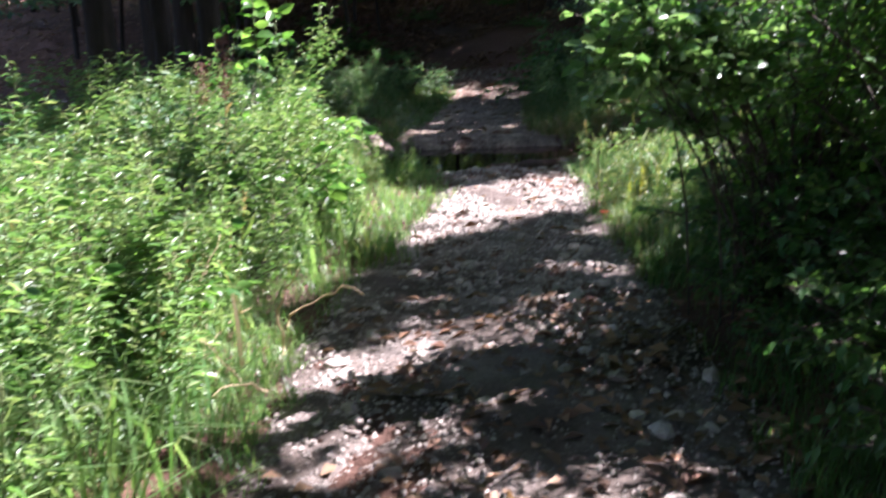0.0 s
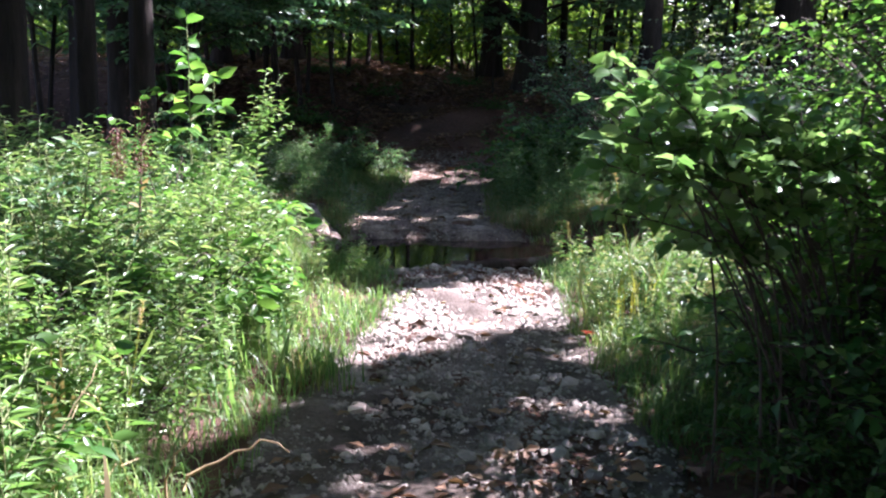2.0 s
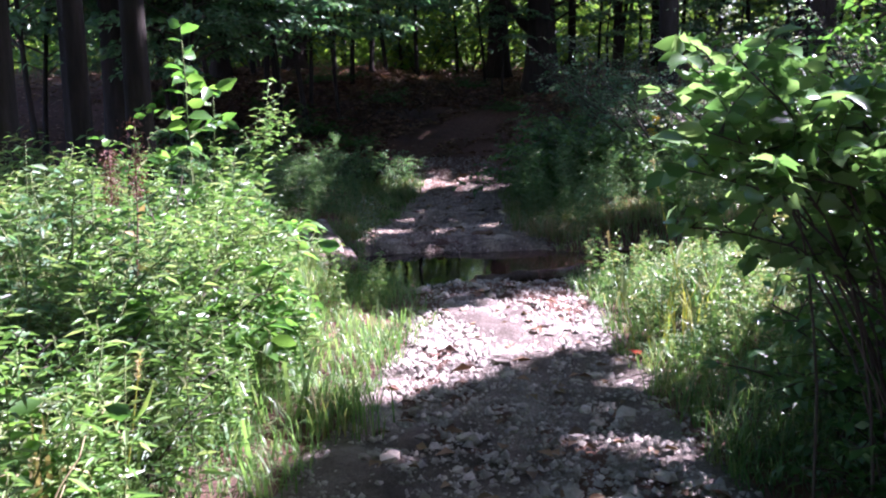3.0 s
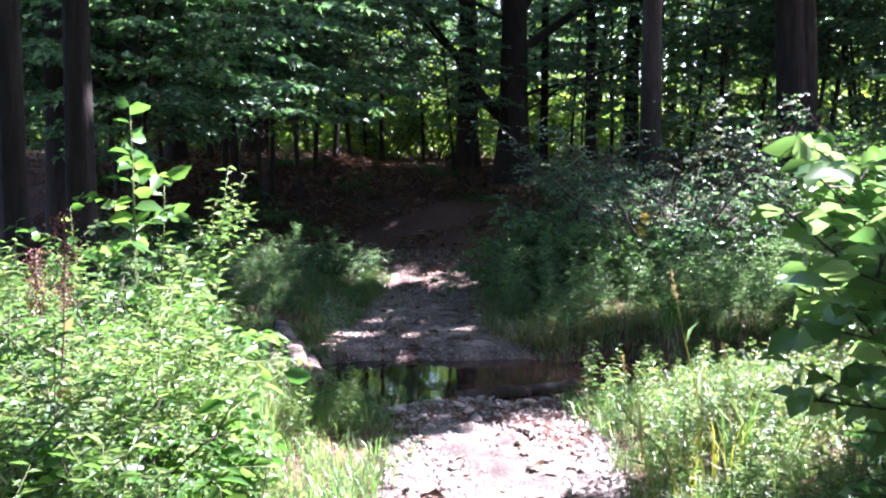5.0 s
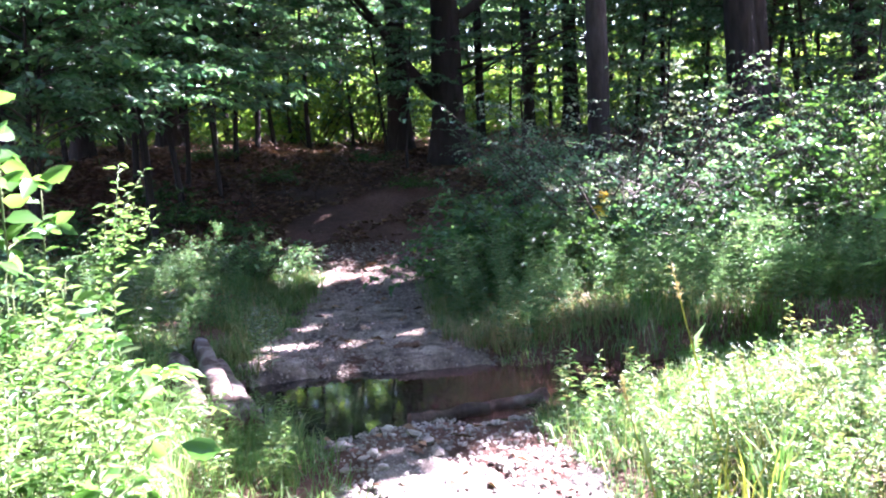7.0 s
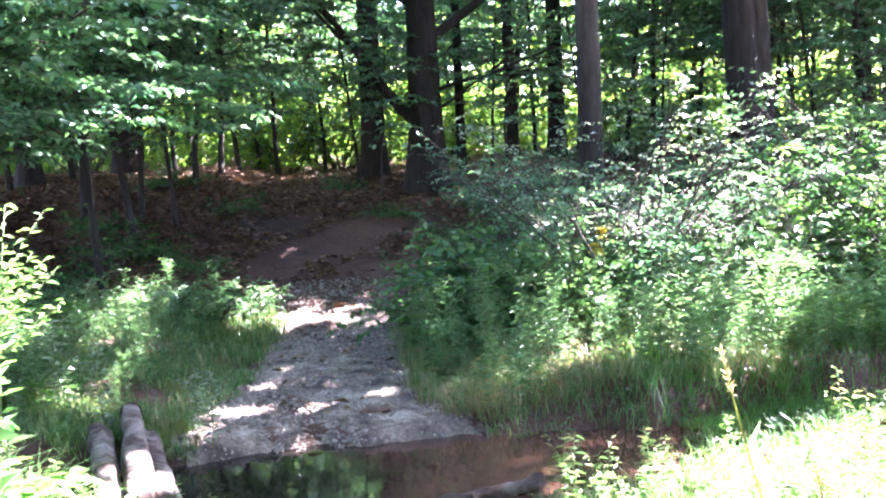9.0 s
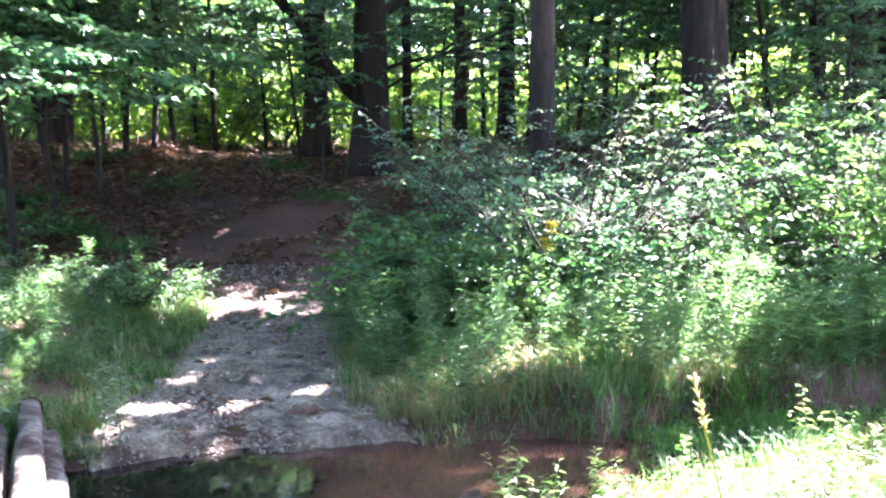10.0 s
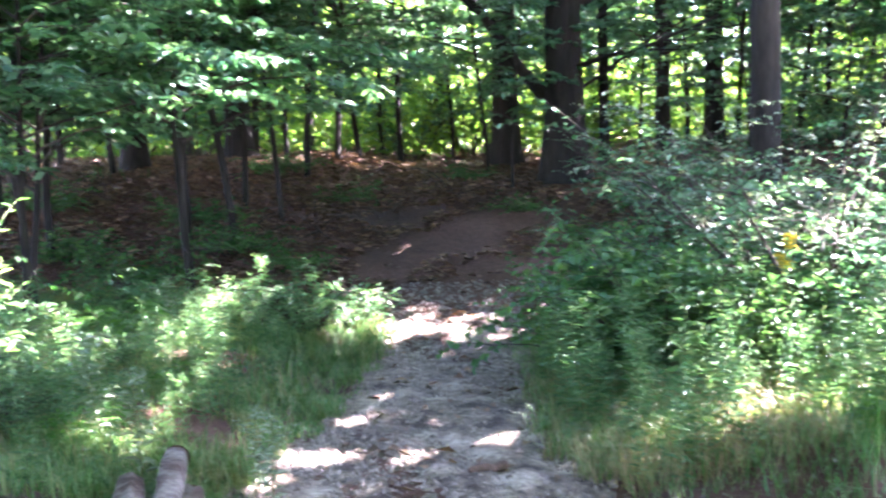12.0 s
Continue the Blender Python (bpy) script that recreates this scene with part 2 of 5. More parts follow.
def leaves(pos, axis, up, length, width, fold=0.25, droop=0.15, fine=True):
    """Folded leaf blades with a midrib: 4 triangles each, or 2 when not fine."""
    pos, axis, n = np.asarray(pos), unit(np.asarray(axis)), len(pos)
    side = unit(np.cross(axis, up))
    nor = np.cross(side, axis)
    L, W = np.broadcast_to(length, n)[:, None], np.broadcast_to(width, n)[:, None]
    half = side * W * 0.5
    if fine == 2:
        lift = nor * W * fold
        m1, m2 = pos + axis * L * 0.28, pos + axis * L * 0.62 - nor * L * droop * 0.3
        v = np.stack([pos, m1 + half * 0.86 + lift * 0.8, m1, m1 - half * 0.86 + lift * 0.8, m2 + half * 0.9 + lift, m2, m2 - half * 0.9 + lift, pos + axis * L - nor * L * droop], 1)
        t = np.array([[0, 1, 2], [0, 2, 3], [1, 4, 5], [1, 5, 2], [2, 5, 3], [3, 5, 6], [4, 7, 5], [5, 7, 6]])
    elif fine:
        mid = pos + axis * L * 0.45
        v = np.stack([pos, mid + half + nor * W * fold, mid, mid - half + nor * W * fold, pos + axis * L - nor * L * droop], 1)
        t = np.array([[0, 1, 2], [0, 2, 3], [2, 1, 4], [3, 2, 4]])
    else:
        mid = pos + axis * L * 0.45 + nor * W * fold
        v = np.stack([pos, mid + half, pos + axis * L - nor * L * droop, mid - half], 1)
        t = np.array([[0, 1, 2], [0, 2, 3]])
    f = (np.arange(n) * v.shape[1])[:, None, None] + t[None]
    return v.reshape(-1, 3), f.reshape(-1, 3)


def blades(x, y, z, height, width, lean, rng):
    """Grass blades of 3 triangles that bend over."""
    n = len(x)
    a = rng.uniform(0, 2 * np.pi, n)
    d = np.stack([np.cos(a), np.sin(a), np.zeros(n)], 1)
    s = np.stack([-np.sin(a), np.cos(a), np.zeros(n)], 1)
    p = np.stack([x, y, z], 1)
    h, w, q = height[:, None], np.broadcast_to(width, n)[:, None], lean[:, None]
    up = np.array([[0, 0, 1.0]])
    mid = p + up * h * 0.58 + d * h * q * 0.3
    tip = p + up * h * (1 - 0.35 * q) + d * h * q
    v = np.stack([p - s * w * 0.5, p + s * w * 0.5, mid - s * w * 0.4, mid + s * w * 0.4, tip], 1)
    t = np.array([[0, 1, 3], [0, 3, 2], [2, 3, 4]])
    f = (np.arange(n) * 5)[:, None, None] + t[None]
    return v.reshape(-1, 3), f.reshape(-1, 3)


def smooth(a, b, x):
    t = np.clip((x - a) / (b - a), 0, 1)
    return t * t * (3 - 2 * t)


def waves(x, y, seed, scale):
    """Cheap smooth unevenness in -1..1."""
    r = np.random.default_rng(seed)
    out = np.zeros_like(np.asarray(x, float))
    for i in range(5):
        k, p = r.normal(size=2) * scale * (1 + 0.6 * i), r.uniform(0, 6.28)
        out = out + np.sin(k[0] * x + k[1] * y + p) / (1 + 0.5 * i)
    return out / 2.6


# ---- the lie of the land ----
def edge_left(y):
    return np.interp(y, [-6, 0, 3, 4.4, 5.3, 6, 7, 7.6, 8.4, 8.8, 10.2, 11.35, 13.6, 14.3, 15.2, 17, 19], [-0.8, -0.78, -0.75, -0.78, -0.66, -0.5, -0.32, -0.28, -0.40, -0.55, -0.92, -0.58, -0.38, -0.7, -0.8, -0.6, -0.3])


def edge_right(y):
    return np.interp(y, [-6, 0, 3, 5, 6.1, 6.8, 7.6, 8.4, 8.9, 9.6, 10.0, 10.4, 10.8, 13, 14.3, 15, 17, 19], [0.95, 0.95, 0.9, 0.78, 0.68, 0.69, 0.68, 0.58, 0.9, 0.85, 0.68, 0.5, 0.42, 0.5, 0.95, 1.2, 1.6, 2.2])


def stream(x, y):
    """How deep in the stream bed: 1 in the middle, 0 on the banks."""
    yc = 9.26 + 0.14 * np.clip(x - 0.8, 0, 9) - 0.10 * np.clip(-1.0 - x, 0, 9)
    w = np.interp(x, [-6, -1.8, -1.0, -0.6, 1.1, 1.6, 6], [0.30, 0.36, 0.58, 0.68, 0.66, 0.48, 0.42]) + 0.10 * waves(x, y, 3, 3.5)
    return 1 - smooth(0.75, 1.25, np.abs(y - yc) / w)


def land(x, y):
    x, y = np.asarray(x, float), np.asarray(y, float)
    wob = 0.1 * waves(x, y, 11, 1.2)
    left, right = smooth(0.0, 1.0, edge_left(y) - x + wob), smooth(0.0, 1.0, x - edge_right(y) + wob)
    z = 0.16 * left + 0.13 * right + 0.06 * (left + right) * waves(x, y, 5, 0.9)
    z = z + np.interp(y, [13.4, 14.2, 15, 16, 17, 18.5, 22, 30, 60], [0, 0.14, 0.42, 0.78, 1.05, 1.18, 1.25, 1.35, 2.0]) * 1.0
    z = z + 0.012 * waves(x, y, 8, 5.0)
    return z - (z + 0.17) * stream(x, y) * (1 - smooth(13, 14, y))


def on_path(x, y):
    return (x > edge_left(y)) & (x < edge_right(y)) & (y < 16.2)


# ground: one sheet to the horizon, finer where the walk goes
def ground():
    def axis(lo, hi, step, reach):
        core = np.arange(lo, hi + step / 2, step)
        far = [step * 2]
        while far[-1] < reach:
            far.append(far[-1] * 1.35 + step)
        far = np.array(far)
        return np.concatenate([lo - far[::-1], core, hi + far])
    xs, ys = axis(-5, 7, 0.09, 400), axis(-2, 20, 0.09, 400)
    gx, gy = np.meshgrid(xs, ys, indexing="ij")
    z = land(gx, np.clip(gy, -6, 60))
    v = np.stack([gx, gy, z], -1).reshape(-1, 3)
    i, j = np.meshgrid(np.arange(len(xs) - 1), np.arange(len(ys) - 1), indexing="ij")
    i, j, m = i.ravel(), j.ravel(), len(ys)
    f = np.stack([i * m + j, (i + 1) * m + j, (i + 1) * m + j + 1, i * m + j + 1], 1)
    ob = new("ground", to_mesh("ground", v, f, M_GROUND, True))
    tagged(ob, "brown forest soil with fallen leaves, rising beyond the stream", "ground", kind="structure")


def path_strip(name, y0, y1, mat, label):
    """The trodden surface, a little proud of the soil, with an uneven edge."""
    ys = np.arange(y0, y1 + 0.01, 0.06)
    n = 26
    u = np.linspace(0, 1, n)
    y = np.repeat(ys[:, None], n, 1)
    lo = edge_left(ys) - 0.10 + 0.09 * waves(ys * 0, ys, 21, 4.0)
    hi = edge_right(ys) + 0.10 + 0.09 * waves(ys * 0, ys, 22, 4.0)
    x = lo[:, None] + (hi - lo)[:, None] * u
    rim = np.minimum(np.minimum(u, 1 - u)[None] * 2, np.clip((y1 - 0.05 - y) * 2, 0, 1))
    z = land(x, y) + 0.012 + (0.026 * waves(x, y, 23, 8.0) + 0.011 * waves(x, y, 25, 24.0)) * np.minimum(1, rim * 3) - 0.05 * (rim < 0.01)
    z = z - 0.06 * smooth(y1 - 1.7, y1 + 0.1, y + 0.45 * waves(x, y, 24, 5.0))
    v = np.stack([x, y, z], -1).reshape(-1, 3)
    i, j = np.meshgrid(np.arange(len(ys) - 1), np.arange(n - 1), indexing="ij")
    i, j = i.ravel(), j.ravel()
    f = np.stack([i * n + j, i * n + j + 1, (i + 1) * n + j + 1, (i + 1) * n + j], 1)
    ob = new(name, to_mesh(name, v, f, mat, True))
    return tagged(ob, label, "path", kind="structure")


ground()
path_near = path_strip("path_1", -5.5, 9.1, M_PATH, "sunlit gravel footpath of pale stones and trodden soil")
path_far = path_strip("path_2", 9.4, 14.7, M_MUD, "damp dark earth footpath leading up into the wood")


def water():
    xs, ys = np.linspace(-6, 6.5, 60), np.linspace(8.2, 11.6, 30)
    gx, gy = np.meshgrid(xs, ys, indexing="ij")
    v = np.stack([gx, gy, np.full_like(gx, -0.06)], -1).reshape(-1, 3)
    i, j = np.meshgrid(np.arange(59), np.arange(29), indexing="ij")
    i, j = i.ravel(), j.ravel()
    f = np.stack([i * 30 + j, (i + 1) * 30 + j, (i + 1) * 30 + j + 1, i * 30 + j + 1], 1)
    ob = new("water", to_mesh("water", v, f, M_WATER, True))
    tagged(ob, "still shallow stream water over reddish brown silt", "water", kind="structure")


water()


# ---- plants ----
def branch_path(p0, az, rise, length, bend, k, rng, jitter=0.03):
    t = np.linspace(0, 1, k)
    out = length * t
    el = rise + bend * t
    d = np.stack([np.cos(az) * np.cos(el), np.sin(az) * np.cos(el), np.sin(el)], 1)
    p = np.zeros((k, 3))
    p[1:] = np.cumsum(d[:-1] * (length / (k - 1)), 0)
    p[1:] += np.cumsum(rng.normal(size=(k - 1, 3)) * jitter * length / k, 0)
    return p + p0


def along(p, s):
    """Points at the fractions s of the path p."""
    q = np.clip(s, 0, 1) * (len(p) - 1)
    i = np.minimum(q.astype(int), len(p) - 2)
    return p[i] + (p[i + 1] - p[i]) * (q - i)[:, None], unit(p[i + 1] - p[i])


def twig_leaves(p, n, size, rng, spread=0.9, flat=0.6, first=0.1, aspect=0.5):
    """Leaves on both sides of a twig, blades nearly level, tips hanging."""
    s = np.linspace(first, 1.0, n)
    q, d = along(p, s)
    side = unit(np.cross(d, np.array([[0, 0, 1.0]])))
    sign = np.where(np.arange(n) % 2 == 0, 1.0, -1.0)[:, None]
    ax = unit(d * 0.6 + side * sign * spread + rng.normal(size=(n, 3)) * 0.28 + np.array([[0, 0, -0.22]]))
    up = unit(np.array([[0, 0, 1.0]]) * flat + rng.normal(size=(n, 3)) * 0.42)
    L = size * rng.uniform(0.65, 1.2, n)
    return q, ax, up, L, L * aspect * rng.uniform(0.85, 1.15, n)


def foliage(parts, fold=0.22, droop=0.14, fine=True):
    q, ax, up, L, W = (np.concatenate(z) for z in zip(*parts))
    return leaves(q, ax, up, L, W, fold, droop, fine)


def understory_tree(seed, height, reach, leaf, lowest=0.25, mat=None, n_branch=16, fine=True, per=9, twiggy=True):
    """A slim young tree: bent stem, level sprays of leaves. Returns trunk, branches and foliage meshes."""
    rng = np.random.default_rng(seed)
    stem = branch_path(np.zeros(3), rng.uniform(0, 6.28), 1.5, height, rng.normal() * 0.15, 9, rng)
    r0 = 0.006 * height + 0.012
    trunk = tube(stem, np.linspace(r0, 0.006, 9), 7)
    br, lv = [], []
    for i in range(n_branch):
        s = lowest + (0.97 - lowest) * (i + rng.uniform()) / n_branch
        p0, _ = along(stem, np.array([s]))
        az = i * 2.4 + rng.normal() * 0.5
        ln = reach * (1.1 - 0.75 * s) * rng.uniform(0.7, 1.2)
        p = branch_path(p0[0], az, 0.45, ln, -0.75, 7, rng, 0.12)
        br.append(tube(p, np.linspace(r0 * 0.35, 0.003, 7), 5))
        for j in range(int(5 + ln * 4)):
            sj = 0.2 + 0.8 * (j + 0.5) / int(5 + ln * 4)
            b0, bd = along(p, np.array([sj]))
            a2 = az + (1 if j % 2 else -1) * rng.uniform(0.5, 1.1)
            tw = branch_path(b0[0], a2, 0.05, ln * rng.uniform(0.22, 0.42), -0.45, 5, rng, 0.15)
            if twiggy:
                br.append(tube(tw[::2], np.linspace(0.004, 0.0015, 3), 3))
            lv.append(twig_leaves(tw, per, leaf, rng))
    return trunk, join(br), foliage(lv, fine=fine)


def shrub(seed, height, radius, leaf, stems=12, per_twig=9, twigs=7, aspect=0.5, upright=1.2, low=0.22, fine=True, twiggy=True):
    """A many-stemmed bush. Returns stems and foliage meshes."""
    rng = np.random.default_rng(seed)
    st, lv = [], []
    for i in range(stems):
        az = i * 2.4 + rng.normal() * 0.3
        out = rng.uniform(0.1, 1.0)
        p0 = np.array([np.cos(az), np.sin(az), 0]) * radius * 0.18 * out
        ln = height * rng.uniform(0.65, 1.1)
        p = branch_path(p0, az, upright - 0.5 * out * radius / height, ln, -0.25 - 0.4 * out, 8, rng, 0.12)
        st.append(tube(p, np.linspace(0.004 + 0.006 * height, 0.002, 8), 5))
        for j in range(twigs):
            s = low + (1 - low) * (j + rng.uniform()) / twigs
            b0, _ = along(p, np.array([s]))
            tw = branch_path(b0[0], rng.uniform(0, 6.28), rng.uniform(-0.1, 0.8), radius * rng.uniform(0.25, 0.6), -0.6, 5, rng, 0.2)
            if twiggy:
                st.append(tube(tw[::2], np.linspace(0.0035, 0.0012, 3), 3))
            lv.append(twig_leaves(tw, per_twig, leaf, rng, aspect=aspect, flat=0.5))
    return join(st), foliage(lv, fine=fine)


def weed(seed, height, leaf, n, aspect=0.26, side_twigs=0):
    """An upright herb with narrow leaves all round its stalk."""
    rng = np.random.default_rng(seed)
    p = branch_path(np.zeros(3), rng.uniform(0, 6.28), 1.45, height, rng.normal() * 0.25, 7, rng, 0.06)
    st = [tube(p[::2], np.linspace(0.0045, 0.0018, 4), 4)]
    lv = []

    def dress(q, m, size):
        s = np.linspace(0.12, 1.0, m)
        a, d = along(q, s)
        az = np.arange(m) * 2.4 + rng.uniform(0, 6)
        ax = np.stack([np.cos(az), np.sin(az), rng.uniform(-0.1, 0.8, m)], 1)
        L = size * rng.uniform(0.7, 1.2, m) * (1.1 - 0.5 * s)
        lv.append((a, ax, unit(np.array([[0, 0, 1.0]]) + rng.normal(size=(m, 3)) * 0.3), L, L * aspect))
    dress(p, n, leaf)
    for i in range(side_twigs):
        b0, _ = along(p, np.array([rng.uniform(0.35, 0.9)]))
        q = branch_path(b0[0], rng.uniform(0, 6.28), 0.7, height * rng.uniform(0.15, 0.35), 0.2, 5, rng, 0.1)
        st.append(tube(q[::2], np.linspace(0.003, 0.0012, 3), 3))
        dress(q, max(5, n // 3), leaf * 0.7)
    return join(st), foliage(lv, 0.15, 0.3, False)


def placed(vf, m):
    """A mesh moved by rotation about z, scale and shift: m = (x, y, z, turn, scale)."""
    v, f = vf
    x, y, z, a, s = m
    c, d = math.cos(a), math.sin(a)
    w = np.stack([v[:, 0] * c - v[:, 1] * d, v[:, 0] * d + v[:, 1] * c, v[:, 2]], 1) * s
    return w + np.array([x, y, z]), f


def at(x, y, turn=0.0, lift=-0.02):
    return pose(x, y, float(land(x, y)) + lift, 0, 0, turn)


def many(base, spots, group):
    """Copies of a thing at (x, y, turn, scale)."""
    for x, y, turn, s in spots:
        c = copy_thing(base, at(x, y, turn))
        c.scale = (s, s, s * (0.92 + 0.16 * ((x * 7.3 + y * 3.1) % 1)))
        tagged(c, group=group)


# ---- tall trees ----
# small gaps in the canopy: where their light falls, and how wide
GAPS = ((-0.5, 14.1, 0.6, 0.28), (0.1, 13.75, 0.6, 0.24), (-0.7, 13.55, 0.42, 0.32), (-0.35, 10.68, 0.6, 0.2), (0.2, 10.95, 0.2, 0.09), (1.0, 14.9, 0.5, 0.3), (-0.95, 8.95, 0.3, 0.4), (0.45, 9.95, 0.3, 0.07), (-1.55, 10.45, 0.4, 0.25), (-0.5, 11.4, 0.35, 0.12), (0.1, 12.3, 0.35, 0.1), (0.15, 9.95, 0.3, 0.09), (1.9, 10.7, 0.8, 0.5), (3.0, 10.9, 0.5, 0.4), (1.1, 10.6, 0.3, 0.15), (-1.6, 15.6, 0.5, 0.15), (1.3, 15.8, 0.42, 0.24))


def lit_below(p):
    """Leaves that would stand in the sun's way to the open places: the bank and path by the stream, the sunny thicket, small gaps."""
    def fall(z):
        k = ((p[:, 2] - z) / SUN.z)[:, None]
        g = p[:, :2] - np.array([[SUN.x, SUN.y]]) * k
        return g[:, 0], g[:, 1]
    x, y = fall(0.4)
    rag = 0.16 * waves(x, y, 31, 2.2)
    s = 0.53 * x - 0.85 * y + rag
    gap = (x > -0.9) & (x < 2.7) & (s > -6.55) & (s < np.where(x > 0.8, -4.55, -5.25))
    for level in (0.4, 0.1):
        u, w = fall(level)
        gap |= (u > -3.6) & (u < edge_left(w) + np.where(w < 5.4, 0.0, 0.12) + 1.2 * rag) & (0.53 * u - 0.85 * w + rag > -6.7) & (w > 1.0) & (waves(u, w, 39, 2.6) > -0.5)
    gap |= (x > -3.2) & (x < np.where(y > 7.2, -0.65, -1.15) + rag) & (y > 6.2) & (y < 8.9)
    gap |= (x > -0.9) & (x < 0.9) & (y > 1.2) & (y < 6.0) & (waves(x, y, 44, 8.0) > np.where(x < 0.3, 0.45, 0.65))
    for level, lo in ((1.4, 2.0), (2.1, 1.2)):
        x, y = fall(level)
        gap |= (x > lo + rag) & (x < 3.6) & (y > 3.5) & (y < 6.6) & (waves(x, y, 36, 2.0) > -0.7)
    x, y = fall(1.35)
    gap |= ((x - 0.72) / 0.7) ** 2 + ((y - 4.4) / 0.55) ** 2 < 1
    x, y = fall(0.8)
    gap |= (x > 2.7 + rag) & (x < 6.6) & (y > 10.9) & (y < 12.6 + rag) & (waves(x, y, 32, 3.0) > np.where(x < 3.9, 0.35, 0.18))
    x, y = fall(0.15)
    for cx, cy, rx, ry in GAPS:
        gap |= ((x - cx) / rx) ** 2 + ((y - cy) / ry) ** 2 < 1
    gap |= (y > 14.5) & (waves(x, y, 33, 1.7) > 0.85)
    x, y = fall(1.2)
    gap |= (x > 0.9) & (y > 11.0) & (y < 14.5) & (waves(x, y, 34, 3.2) > 0.2)
    gap |= (x < -1.0) & (y > 9.6) & (y < 13.6) & (waves(x, y, 35, 2.4) > 0.3)
    x, y = fall(0.5)
    gap |= (x > 1.1) & (x < 3.8) & (y > 10.2) & (y < 11.2) & (waves(x, y, 45, 3.0) > 0.0)
    gap |= (x < -0.95) & (x > -4.0) & (y > 10.5) & (y < 12.9) & (waves(x, y, 43, 2.6) > 0.0)
    x, y = fall(3.4)
    gap |= (x < -1.5) & (y > 12.5) & (y < 16.5) & (waves(x, y, 46, 1.8) > -0.25)
    x, y = fall(2.6)
    gap |= (y > np.where(x < -2.4, 13.0, np.where(x < 0.4, 13.8, 14.3))) & (y < 19) & (waves(x, y, 37, 1.9) > np.where(x < -2.4, -0.45, np.where(x < 0.4, 0.1, 0.25)))
    x, y = fall(2.0)
    gap |= (x < 0.1) & (x > -3.4) & (y > 12.2) & (y < 14.9) & (waves(x, y, 41, 2.2) > 0.35)
    x, y = fall(3.0)
    gap |= (y > 19) & (waves(x, y, 38, 1.2) > -0.15)
    # the far path and the litter bank stay in the shade but for the small gaps
    x, y = fall(0.25)
    dice = np.modf(np.abs(np.sin(p[:, 0] * 12.9898 + p[:, 1] * 78.233 + p[:, 2] * 37.7) * 43758.5))[0]
    dark = (dice < 0.46) & (x > edge_left(y) - 0.25) & (x < edge_right(y) + 0.35) & (y > 9.9) & (y < 16.8)
    for cx, cy, rx, ry in GAPS:
        dark &= ((x - cx) / rx) ** 2 + ((y - cy) / ry) ** 2 >= 0.5 + dice
    x1, y1 = fall(0.9)
    dark |= (dice < 0.82) & (x1 > -5) & (x1 < 0.6) & (y1 > 14.5) & (y1 < 17.5)
    gap |= (dice > 0.46) & (x > edge_left(y) - 0.25) & (x < edge_right(y) + 0.35) & (y > 9.9) & (y < 14.6)
    return gap & ~dark


